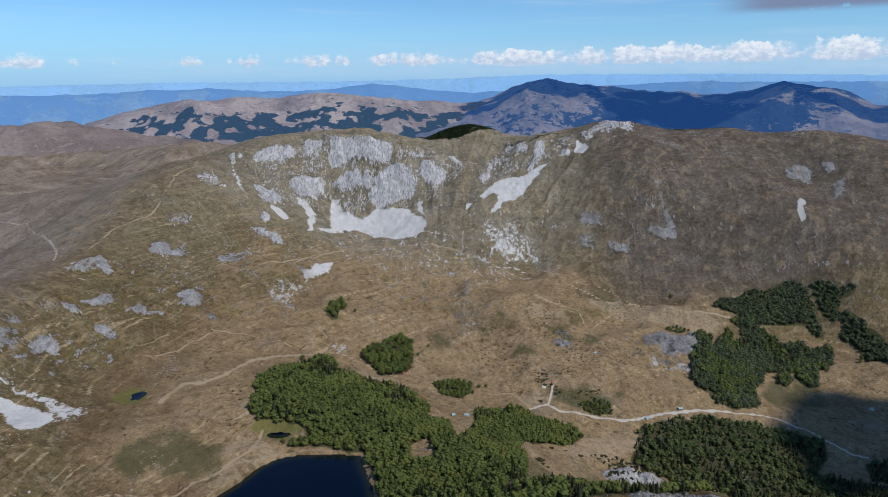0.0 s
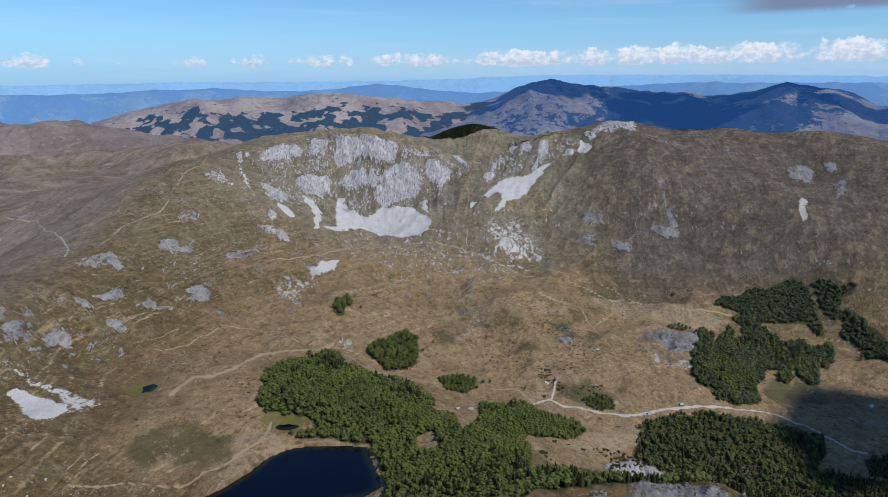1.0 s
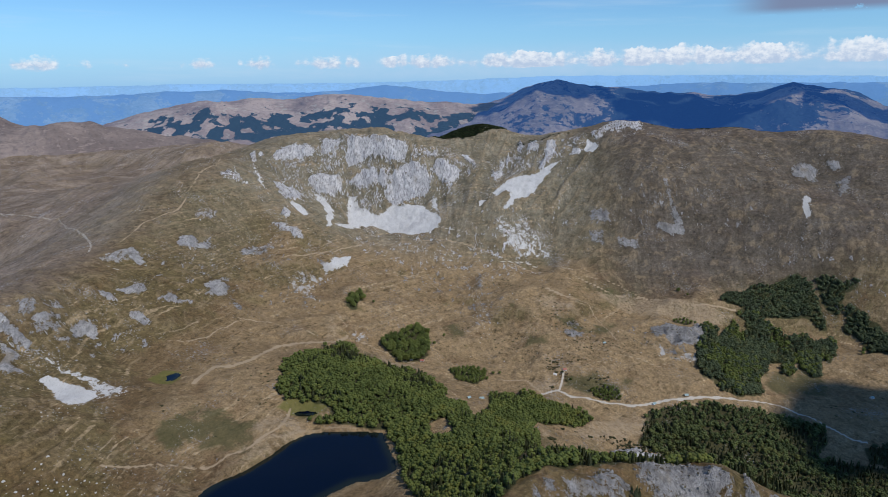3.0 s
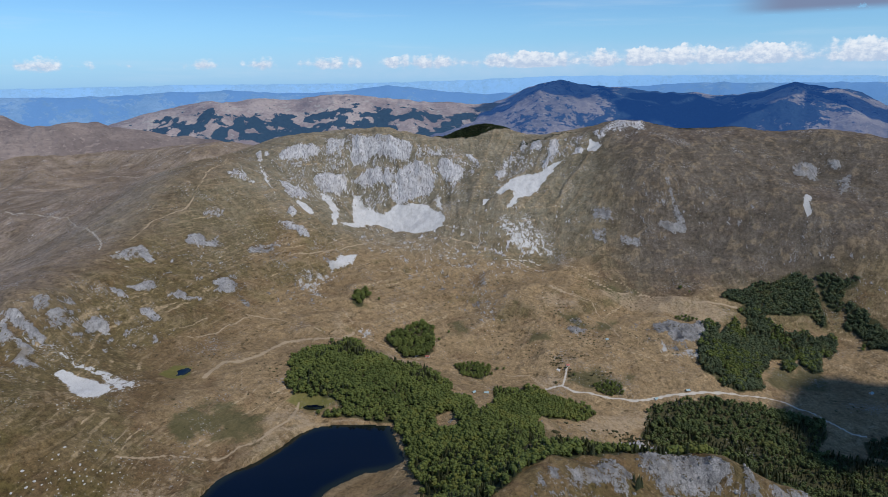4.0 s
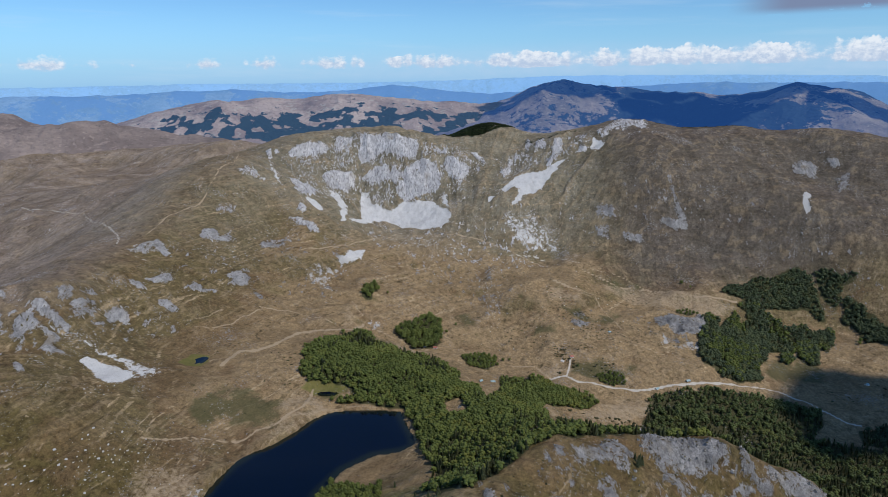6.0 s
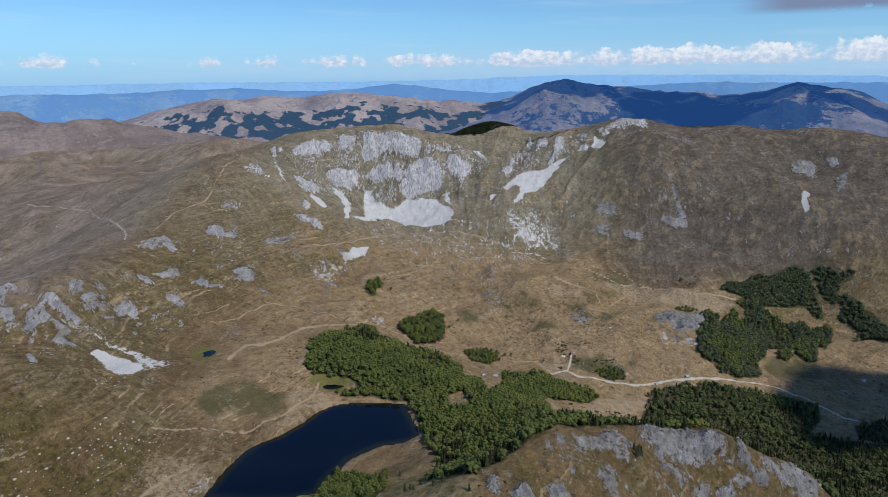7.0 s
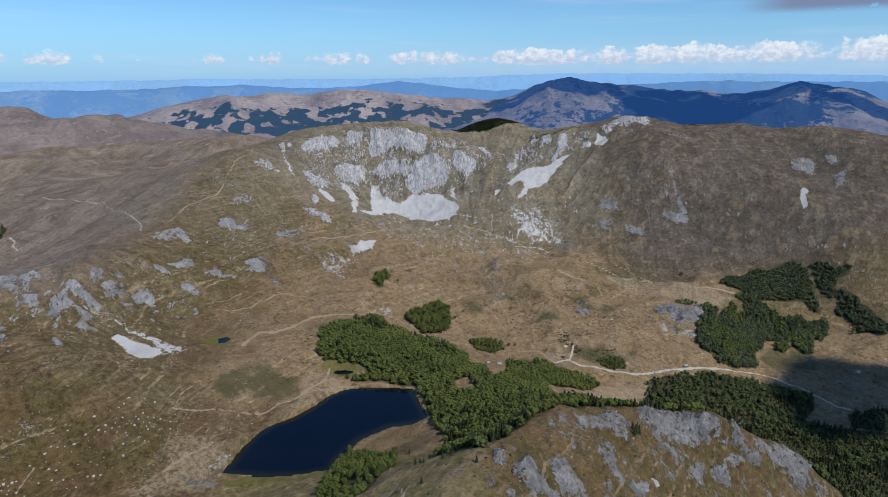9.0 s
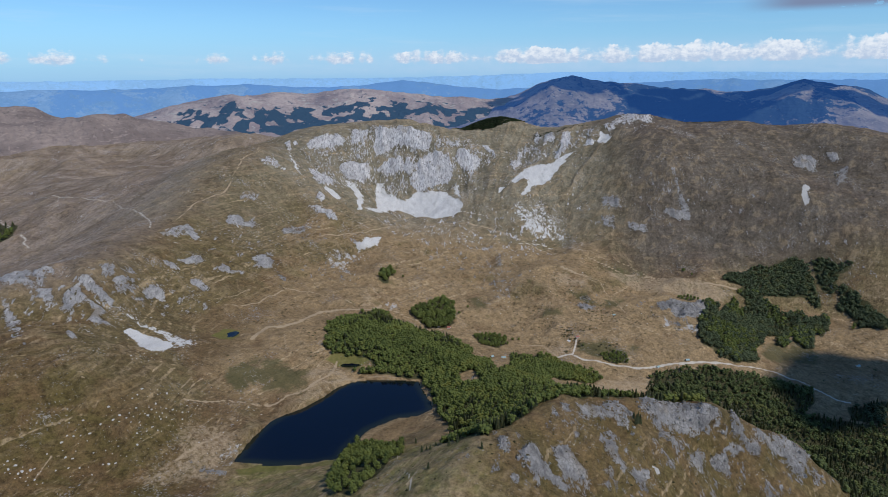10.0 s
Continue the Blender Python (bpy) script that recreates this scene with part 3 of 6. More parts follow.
WHITE = plain_material("whitewash", (0.6, 0.58, 0.54), (0.8, 0.78, 0.74), 1.5)
DARK = plain_material("dark_opening", (0.02, 0.018, 0.015), (0.04, 0.035, 0.03), 2.0)
CLOUD = plain_material("cloud_vapour", (0.8, 0.8, 0.82), (0.9, 0.9, 0.92), 0.01, 1.0)


def mesh_of(name, verts, faces, material, smooth_faces=False):
    me = bpy.data.meshes.new(name)
    me.from_pydata(verts, [], faces)
    me.materials.append(material)
    if smooth_faces:
        me.polygons.foreach_set("use_smooth", [True] * len(me.polygons))
    me.update()
    return me


def part(name, data, parent, label=""):
    ob = new(name, data)
    ob.parent = parent
    return tagged(ob, label)


# ---- regions of the plan ----
FACES, CRAGS, SCREES, PATHS, GREENS, WOODS, STONY, BARE, HOLES, LAWNS = ({} for k in range(10))


def face(name, outline):
    """A stretch that stands steeper than the slope round it."""
    FACES[name] = outline


def crag(name, outline, share=1.0):
    """Bare limestone."""
    CRAGS[name] = (outline, share)


def scree(name, outline, share=1.0):
    SCREES[name] = (outline, share)


def stony(name, outline, share):
    STONY[name] = (outline, share)


def bare(name, outline, share):
    BARE[name] = (outline, share)


def path(name, line, width=2.0, kind="path", share=1.0):
    PATHS[name] = (line, width, kind, share)


def green(name, outline):
    GREENS[name] = outline


def wood(name, outline):
    WOODS[name] = outline


def lawn(name, outline):
    LAWNS[name] = outline


def hole(name, outline):
    HOLES[name] = outline


wood("lake_wood", [(-257, 807), (-241, 833), (-209, 867), (-181, 914), (-149, 855), (-115, 847), (-87, 855), (-53, 826), (-25, 771), (-20, 725), (0, 735), (41, 802), (91, 831), (135, 806), (181, 797), (185, 776), (154, 739), (100, 717), (85, 690), (90, 640), (75, 560), (55, 510), (20, 440), (-15, 365), (-34, 350), (-54, 410), (-47, 488), (-63, 534), (-72, 582), (-82, 622), (-91, 650), (-128, 658), (-159, 662), (-181, 664), (-178, 670), (-163, 677), (-173, 692), (-198, 698), (-224, 700), (-240, 714)])
wood("knoll_firs", [(-18, 345), (20, 385), (48, 422), (80, 445), (120, 468), (160, 490), (215, 510), (270, 520), (330, 532), (330, 570), (250, 562), (180, 542), (110, 522), (60, 492), (10, 440), (-22, 392)])
wood("valley_wood", [(271, 811), (306, 832), (377, 845), (453, 842), (500, 840), (539, 822), (520, 779), (494, 751), (553, 735), (620, 728), (680, 650), (640, 500), (540, 400), (440, 400), (395, 470), (352, 535), (270, 548), (215, 565), (195, 620), (205, 690), (240, 735)])
wood("shade_wood", [(574, 773), (647, 798), (608, 733), (559, 740)])
wood("shore_wood", [(-162, 383), (-171, 455), (-165, 499), (-152, 497), (-124, 484), (-103, 477), (-98, 392), (-108, 364), (-117, 334), (-125, 302), (-154, 326)])
wood("heart_grove", [(-133, 956), (-114, 977), (-94, 1003), (-79, 1021), (-56, 1000), (-53, 938), (-60, 908), (-95, 905), (-122, 933)])
wood("twin_grove", [(-203, 1070), (-187, 1115), (-176, 1087), (-186, 1041), (-200, 1045)])
wood("hedge_grove", [(-17, 887), (11, 908), (41, 910), (42, 881), (14, 852), (-10, 862)])
wood("road_grove", [(200, 860), (224, 872), (246, 860), (241, 839), (216, 835), (199, 844)])
wood("crag_scrub", [(393, 1085), (423, 1100), (439, 1075), (410, 1060)])
wood("west_wood", [(-1180, 1330), (-1090, 1290), (-1060, 1220), (-1130, 1180), (-1230, 1240)])
wood("dwarf_pine", [(-60, 1700), (-30, 1678), (20, 1685), (60, 1700), (110, 1725), (140, 1765), (60, 1795), (-20, 1760)])
face("upper", [(-293, 1636), (-222, 1639), (-151, 1615), (-119, 1602), (-126, 1583), (-187, 1575), (-249, 1576), (-287, 1581)])
face("middle", [(-278, 1559), (-218, 1573), (-156, 1561), (-80, 1581), (-65, 1552), (-42, 1523), (-79, 1489), (-153, 1504), (-215, 1530), (-269, 1539)])
face("tower", [(-65, 1589), (-19, 1608), (11, 1561), (3, 1533), (-42, 1542)])
face("west_upper", [(-458, 1564), (-404, 1597), (-355, 1601), (-357, 1571), (-423, 1536)])
face("west_lower", [(-419, 1442), (-360, 1512), (-293, 1557), (-282, 1522), (-326, 1475), (-372, 1414), (-395, 1395)])
face("gully", [(98, 1629), (154, 1650), (213, 1627), (249, 1615), (235, 1564), (196, 1549), (143, 1530), (106, 1524)])
face("summit", [(316, 1612), (366, 1637), (474, 1641), (440, 1567), (385, 1585), (343, 1553), (313, 1545)])
face("knoll_edge", [(140, 455), (175, 462), (215, 480), (250, 490), (292, 496), (289, 479), (251, 471), (217, 464), (165, 440), (143, 440)])
face("knoll_end", [(299, 497), (330, 507), (355, 508), (365, 480), (350, 462), (323, 458), (302, 469)])
face("knoll_top", [(62, 438), (94, 436), (131, 443), (139, 428), (129, 408), (98, 398), (69, 392), (57, 404)])
face("knoll_ribs", [(7, 319), (32, 346), (57, 341), (75, 327), (67, 314), (36, 300), (17, 299)])
face("spur_slab", [(-599, 965), (-573, 1016), (-543, 1019), (-526, 987), (-564, 943)])
path("road", [(123, 844), (149, 855), (165, 839), (202, 834), (258, 830), (309, 845), (370, 858), (431, 865), (497, 880), (532, 852), (546, 822), (561, 798), (583, 789)], 4.5, "gravel")
path("hut_track", [(149, 855), (165, 905)], 3, "gravel")
path("lake_path", [(-376, 529), (-331, 554), (-279, 569), (-243, 601), (-221, 641), (-218, 685)], 1.6, "path", 0.85)
path("corrie_trail", [(-349, 1162), (-264, 1240), (-197, 1334), (-62, 1349), (6, 1337), (97, 1298), (233, 1245)])
green("moor_hump", [(-354, 589), (-347, 625), (-309, 650), (-254, 647), (-233, 625), (-250, 599), (-292, 588), (-338, 573)])
green("marsh", [(-222, 683), (-208, 699), (-175, 701), (-165, 686), (-187, 670), (-210, 664)])
green("east_meadow", [(523, 987), (597, 1006), (632, 979), (595, 918), (525, 897), (500, 920)])
lawn("tarn_rim", [(-412, 722), (-405, 750), (-380, 754), (-372, 735), (-380, 716), (-400, 712)])
stony("corrie_wall", [(-530, 1560), (-300, 1640), (-100, 1630), (60, 1640), (250, 1640), (460, 1680), (430, 1560), (260, 1490), (60, 1400), (-60, 1440), (-280, 1420), (-420, 1390)], 0.2)
stony("knoll_front", [(-20, 340), (60, 410), (150, 455), (260, 490), (360, 510), (400, 450), (300, 380), (180, 330), (60, 270), (-20, 280)], 0.36)
stony("tarn_wall", [(-700, 660), (-600, 720), (-540, 800), (-500, 860), (-440, 830), (-480, 740), (-540, 620), (-600, 560), (-680, 560)], 0.33)
stony("spur_flank", [(-560, 960), (-540, 1060), (-480, 1150), (-380, 1280), (-300, 1200), (-280, 1060), (-400, 960), (-480, 900)], 0.26)
stony("corrie_floor", [(-280, 1380), (-40, 1380), (120, 1400), (230, 1260), (80, 1200), (60, 1040), (-20, 1100), (-200, 1240)], 0.34)
stony("east_slope", [(290, 1400), (420, 1420), (520, 1390), (540, 1320), (420, 1290), (320, 1310)], 0.12)
stony("lake_bank", [(-420, 400), (-330, 430), (-280, 440), (-270, 540), (-320, 520), (-400, 470)], 0.1)
stony("clearing", [(60, 700), (140, 740), (180, 700), (120, 650), (80, 640)], 0.36)
stony("dell", [(20, 1000), (70, 1040), (90, 1200), (40, 1280), (0, 1180)], 0.42)
POOLS = [[(x + rx * math.cos(a) * (1 + 0.15 * math.sin(2 * a + x)) + 0.3 * ry * math.sin(a), y + ry * math.sin(a)) for a in np.linspace(0, 5.9, 14)] for x, y, rx, ry in ((-391, 734, 10, 11), (-197, 683, 13, 6))]
LONE_BEECH = [(440, 1189, 9), (453, 1172, 6), (-158, 1076, 6), (-28, 994, 6), (-44, 961, 6), (51, 899, 6), (62, 902, 5), (173, 885, 5), (-212, 886, 8), (-190, 668, 7), (-178, 668, 8), (-168, 668, 7), (735, 1050, 8), (728, 1042, 7)]
LONE_FIRS = [(-19, 320, 8), (-74, 371, 9), (-70, 380, 7), (-87, 458, 7), (-100, 455, 6), (-64, 308, 7), (-61, 378, 9), (-65, 354, 6), (-40, 352, 10), (-48, 350, 8), (140, 425, 12), (143, 430, 13), (147, 436, 12), (139, 432, 9), (-110, 452, 5)]
path("foot_track", [(241, 1219), (298, 1187), (370, 1182), (451, 1136), (534, 1135)], 1.5, "path", 0.82)
path("hut_trail", [(-14, 898), (45, 887), (104, 885), (124, 847)], 1.5, "path", 0.82)
path("pasture_trail", [(209, 975), (276, 948), (333, 929)], 1.5, "path", 0.82)
bare("lake_bank", [(-371, 457), (-356, 496), (-318, 517), (-284, 481), (-282, 415), (-316, 395), (-358, 386), (-379, 406), (-354, 443)], 0.45)
bare("trodden", [(-239, 598), (-215, 656), (-212, 686), (-230, 683), (-246, 631), (-260, 595)], 0.62)
bare("hut_green", [(104, 885), (154, 891), (193, 885), (149, 857), (109, 842)], 0.5)
bare("scar", [(130, 1123), (179, 1132), (241, 1088), (216, 1073), (154, 1078)], 0.5)
bare("east_strip", [(262, 1197), (371, 1188), (531, 1127), (538, 1111), (446, 1048), (427, 1063), (352, 1111), (276, 1144)], 0.5)
bare("clearing", [(90, 693), (146, 735), (186, 784), (217, 813), (281, 814), (268, 768), (225, 725), (163, 708)], 0.5)
bare("grove_foot", [(-170, 948), (-125, 912), (-55, 909), (-24, 895), (-54, 889), (-110, 832), (-157, 921)], 0.5)
bare("saddle", [(-230, 1004), (-203, 1006), (-198, 927), (-212, 884), (-228, 923)], 0.5)
face("tarn_crag", [(-593, 717), (-574, 714), (-553, 704), (-533, 690), (-535, 667), (-550, 669), (-564, 680), (-573, 668), (-573, 640), (-586, 652), (-588, 670), (-586, 692)])
face("west_crag", [(-652, 700), (-634, 724), (-619, 707), (-638, 690), (-617, 669), (-629, 662)])
face("tarn_ledge", [(-543, 765), (-535, 802), (-513, 801), (-510, 788), (-523, 779), (-535, 767)])
scree("tarn_litter", [(-459, 564), (-446, 600), (-435, 611), (-427, 583), (-439, 565)], 0.3)
stony("bank_stones", [(-364, 441), (-359, 472), (-347, 487), (-338, 482), (-348, 457), (-353, 441)], 0.42)
stony("bank_shore", [(-332, 429), (-313, 449), (-301, 479), (-290, 481), (-285, 441), (-282, 415), (-317, 414)], 0.36)
lawn("pond_lawn", [(-220, 719), (-180, 728), (-172, 691), (-183, 680), (-217, 684), (-235, 682)])
hole("rock_gap", [(-41, 657), (-21, 671), (-10, 631), (-19, 609), (-39, 618)])
hole("hut_gap", [(2, 747), (40, 813), (35, 718), (12, 676)])
stony("rock_gap", [(-41, 671), (-21, 686), (-10, 646), (-19, 628), (-39, 631)], 0.45)
face("basin_crag", [(328, 1063), (365, 1095), (397, 1063), (448, 1070), (426, 1017), (411, 1004), (372, 1006), (364, 1046), (328, 1037)])
stony("basin_litter", [(332, 991), (370, 1000), (408, 986), (393, 948), (358, 958), (326, 958)], 0.5)
stony("basin_apron", [(300, 1060), (328, 1063), (333, 1029), (344, 998), (328, 964), (304, 995)], 0.45)
stony("basin_dell", [(168, 1056), (206, 1075), (237, 1035), (219, 998), (181, 1004)], 0.42)
scree("dell_run", [(-81, 1327), (-51, 1318), (15, 1250), (46, 1142), (63, 1050), (44, 982), (24, 1025), (28, 1126), (0, 1212)], 0.3)
green("scrub_green_0", [(-26, 1022), (3, 1035), (10, 986), (-20, 979)])
green("scrub_green_1", [(107, 1013), (155, 1009), (156, 974), (109, 975)])
green("scrub_green_2", [(168, 1056), (202, 1070), (230, 1046), (280, 1074), (264, 1030), (195, 1026)])
green("scrub_green_3", [(89, 1103), (114, 1091), (112, 1069), (94, 1078)])
green("scrub_green_4", [(162, 894), (208, 905), (260, 887), (250, 857), (186, 847), (161, 856)])
green("scrub_green_5", [(263, 1186), (335, 1195), (369, 1164), (314, 1164)])
path("basin_track", [(173, 1141), (198, 1126), (246, 1130), (256, 1082), (275, 998)], 1.4, "path", 0.75)
bare("saddle_crest", [(-383, 753), (-315, 814), (-287, 887), (-240, 910), (-184, 963), (-172, 935), (-227, 868), (-269, 823), (-306, 774), (-353, 729)], 0.36)
stony("spur_litter", [(-346, 1023), (-323, 1143), (-283, 1224), (-226, 1239), (-246, 1122), (-244, 1023), (-306, 1001)], 0.4)
crag("cliff_west_top", [(-451, 1532), (-444, 1555), (-434, 1569), (-409, 1587), (-377, 1604), (-354, 1591), (-367, 1575), (-390, 1557), (-424, 1540), (-439, 1528)])
crag("cliff_streaks", [(-361, 1639), (-300, 1635), (-298, 1613), (-311, 1595), (-338, 1583), (-345, 1596), (-347, 1610)], 0.62)
crag("cliff_great_top", [(-280, 1624), (-252, 1622), (-221, 1631), (-190, 1630), (-159, 1625), (-128, 1624), (-119, 1603), (-130, 1591), (-157, 1582), (-180, 1590), (-196, 1592), (-219, 1596), (-241, 1589), (-267, 1579), (-284, 1583), (-282, 1595), (-276, 1606)])
crag("cliff_west_mid", [(-357, 1494), (-350, 1521), (-328, 1545), (-311, 1538), (-291, 1549), (-286, 1542), (-292, 1521), (-300, 1498), (-320, 1485), (-337, 1477), (-352, 1488)])
crag("cliff_west_low", [(-421, 1440), (-405, 1443), (-385, 1447), (-360, 1443), (-356, 1404), (-368, 1378), (-389, 1377), (-408, 1403)], 0.9)
crag("cliff_tooth", [(-274, 1548), (-259, 1555), (-232, 1565), (-198, 1563), (-194, 1544), (-215, 1540), (-238, 1536), (-261, 1542)])
crag("cliff_pillar", [(-195, 1559), (-183, 1562), (-173, 1548), (-170, 1538), (-182, 1532), (-194, 1542)])
crag("cliff_great_mid", [(-170, 1549), (-148, 1566), (-126, 1580), (-103, 1574), (-80, 1571), (-71, 1548), (-65, 1528), (-72, 1512), (-101, 1510), (-123, 1502), (-153, 1493), (-178, 1514), (-181, 1529), (-162, 1540)], 0.92)
crag("cliff_tower", [(-61, 1571), (-47, 1589), (-27, 1586), (-7, 1578), (8, 1573), (4, 1548), (-23, 1526), (-47, 1549)])
crag("cliff_wing", [(12, 1624), (31, 1623), (49, 1590), (53, 1565), (39, 1586), (21, 1612)], 0.75)
crag("cliff_brow", [(-93, 1603), (-73, 1617), (-66, 1605), (-47, 1617), (-42, 1595), (-65, 1593), (-84, 1592)], 0.8)
crag("gully_spire_a", [(85, 1542), (104, 1569), (111, 1602), (118, 1593), (112, 1551), (97, 1506)], 0.85)
crag("gully_spire_b", [(125, 1603), (133, 1621), (135, 1593), (126, 1580)], 0.85)
crag("gully_spire_c", [(154, 1638), (173, 1703), (173, 1633), (164, 1615)], 0.85)
crag("gully_spire_d", [(180, 1593), (194, 1665), (208, 1642), (210, 1594), (194, 1597)], 0.85)
crag("gully_spire_e", [(199, 1536), (213, 1564), (223, 1567), (224, 1600), (241, 1614), (252, 1607), (244, 1575), (249, 1558), (236, 1568), (226, 1541), (209, 1533)])
crag("summit_foot", [(277, 1550), (294, 1568), (310, 1556), (298, 1542)], 0.8)
crag("summit_crag", [(335, 1614), (360, 1608), (405, 1674), (443, 1671), (480, 1666), (459, 1573), (445, 1589), (426, 1604), (398, 1576), (381, 1600), (353, 1572), (340, 1577)], 0.6)
crag("cliff_ledges", [(-470, 1520), (-380, 1600), (-280, 1640), (-120, 1630), (0, 1620), (60, 1580), (10, 1520), (-60, 1480), (-180, 1500), (-300, 1460), (-400, 1420)], 0.3)
crag("gully_ledges", [(80, 1560), (140, 1640), (250, 1625), (330, 1620), (300, 1545), (240, 1550), (150, 1530), (100, 1500)], 0.3)
crag("rim_spire", [(-510, 1552), (-501, 1562), (-484, 1506), (-492, 1498)])
crag("rim_knob", [(-490, 1550), (-481, 1558), (-475, 1543), (-485, 1541)])
crag("rim_slope", [(-523, 1369), (-511, 1401), (-487, 1385), (-467, 1360), (-484, 1348), (-506, 1348)], 0.55)
crag("spur_boulder", [(-380, 1305), (-379, 1322), (-369, 1335), (-359, 1313), (-367, 1296)])
crag("spur_blocks_top", [(-390, 1272), (-372, 1279), (-350, 1285), (-329, 1269), (-317, 1240), (-339, 1241), (-368, 1260)], 0.7)
crag("spur_blocks_west", [(-511, 1083), (-514, 1109), (-502, 1127), (-484, 1113), (-474, 1146), (-463, 1118), (-479, 1088), (-493, 1078)], 0.75)
crag("spur_blocks_low", [(-418, 1146), (-411, 1194), (-392, 1217), (-380, 1225), (-363, 1195), (-385, 1165), (-409, 1141)], 0.62)
crag("spur_brown_rock", [(-521, 1227), (-505, 1239), (-493, 1240), (-494, 1217), (-510, 1190), (-526, 1202)], 0.5)
crag("slope_organ", [(299, 1390), (338, 1376), (337, 1355), (297, 1360)], 0.75)
crag("slope_below", [(288, 1346), (320, 1342), (319, 1312), (292, 1321)], 0.62)
crag("slope_low_rib", [(349, 1320), (386, 1313), (388, 1296), (349, 1303)], 0.6)
crag("slope_streak", [(457, 1406), (470, 1403), (483, 1366), (492, 1347), (495, 1329), (478, 1328), (470, 1370)], 0.62)
crag("slope_shelf", [(438, 1345), (472, 1341), (500, 1336), (492, 1326), (461, 1323), (438, 1334)], 0.8)
crag("slope_head", [(777, 1452), (801, 1470), (832, 1440), (813, 1416), (787, 1418), (768, 1425)], 0.9)
crag("slope_head_small", [(851, 1455), (872, 1441), (869, 1424), (851, 1433)], 0.8)
crag("slope_head_low", [(847, 1401), (875, 1399), (865, 1366), (834, 1347)], 0.65)
crag("tarn_crag_left", [(-586, 658), (-586, 674), (-583, 686), (-569, 677), (-557, 670), (-565, 657), (-570, 651), (-556, 632), (-566, 631), (-581, 646)])
crag("tarn_crag_top", [(-589, 700), (-578, 702), (-569, 699), (-559, 697), (-549, 694), (-537, 692), (-529, 680), (-540, 681), (-549, 675), (-563, 683), (-573, 687), (-584, 693)])
crag("tarn_crag_low", [(-565, 674), (-547, 671), (-539, 672), (-532, 649), (-514, 641), (-519, 633), (-526, 626), (-543, 632), (-543, 646), (-553, 660)], 0.85)
crag("tarn_second_crag", [(-626, 659), (-616, 663), (-605, 665), (-592, 648), (-585, 639), (-595, 640), (-607, 646), (-616, 645)], 0.72)
crag("tarn_second_top", [(-675, 735), (-629, 712), (-621, 701), (-632, 696), (-617, 670), (-628, 669), (-639, 679)], 0.8)
crag("west_band", [(-717, 719), (-706, 728), (-680, 735), (-635, 665), (-635, 647), (-657, 655), (-673, 661)], 0.8)
crag("west_low_band", [(-650, 626), (-639, 628), (-629, 613), (-614, 600), (-562, 535), (-553, 522), (-566, 528), (-611, 576), (-635, 604)], 0.62)
crag("west_stub", [(-544, 589), (-530, 583), (-513, 562), (-503, 562), (-510, 560), (-525, 565)], 0.8)
crag("tarn_east_face", [(-573, 731), (-563, 759), (-551, 728), (-561, 711)], 0.55)
crag("tarn_east_low", [(-549, 724), (-550, 747), (-546, 773), (-542, 764), (-543, 730)], 0.85)
crag("tarn_east_top", [(-561, 779), (-562, 797), (-550, 789), (-549, 771)], 0.85)
crag("tarn_east_crag", [(-538, 779), (-527, 801), (-515, 806), (-510, 792), (-514, 785), (-525, 782), (-527, 755)], 0.8)
crag("tarn_east_apron", [(-547, 715), (-538, 775), (-527, 754), (-534, 712)], 0.5)
crag("rim_band", [(-534, 884), (-519, 905), (-504, 934), (-492, 908), (-515, 892)], 0.8)
crag("rim_low_band", [(-499, 857), (-485, 865), (-462, 854), (-469, 845), (-491, 848)], 0.85)
crag("spur_slab", [(-587, 958), (-579, 982), (-565, 1023), (-545, 1011), (-524, 981), (-533, 978), (-551, 987), (-567, 965)], 0.85)
crag("spur_slab_low", [(-548, 867), (-532, 874), (-514, 867), (-525, 859)], 0.8)
crag("knoll_crown", [(75, 418), (84, 427), (100, 431), (123, 463), (136, 447), (144, 441), (134, 409), (124, 411), (113, 418), (97, 413), (89, 402), (80, 405)], 0.66)
crag("knoll_crown_west", [(61, 419), (69, 417), (68, 405), (60, 401)], 0.75)
crag("knoll_edge", [(150, 465), (175, 500), (194, 505), (203, 507), (219, 502), (235, 500), (245, 484), (245, 477), (258, 474), (254, 471), (235, 471), (217, 469), (198, 460), (178, 450), (163, 448), (163, 455), (150, 454)], 0.85)
crag("knoll_tooth", [(267, 502), (274, 497), (278, 484), (281, 478), (292, 477), (291, 469), (283, 469), (274, 476), (262, 472), (258, 478)], 0.9)
crag("knoll_end", [(294, 494), (318, 504), (335, 502), (350, 498), (356, 497), (361, 495), (354, 477), (365, 481), (364, 465), (354, 461), (345, 469), (331, 461), (322, 465), (318, 475), (310, 475), (305, 486), (289, 480)], 0.8)
crag("knoll_rib_a", [(11, 317), (20, 332), (30, 340), (33, 327), (38, 327), (47, 318), (55, 314), (49, 302), (41, 305), (33, 306), (23, 307), (17, 307)], 0.8)
crag("knoll_rib_b", [(44, 347), (59, 358), (66, 346), (73, 338), (77, 329), (68, 327), (58, 325), (50, 327), (46, 335)], 0.75)
crag("knoll_nose", [(-6, 337), (-1, 347), (4, 330), (5, 320), (-3, 320)], 0.75)
crag("knoll_foot_west", [(2, 296), (12, 300), (10, 288), (3, 288)], 0.6)
crag("knoll_mid_a", [(98, 381), (107, 389), (112, 380), (118, 366), (111, 356), (104, 363), (98, 368)], 0.68)
crag("knoll_mid_b", [(118, 363), (135, 378), (144, 376), (135, 365), (123, 357)], 0.68)
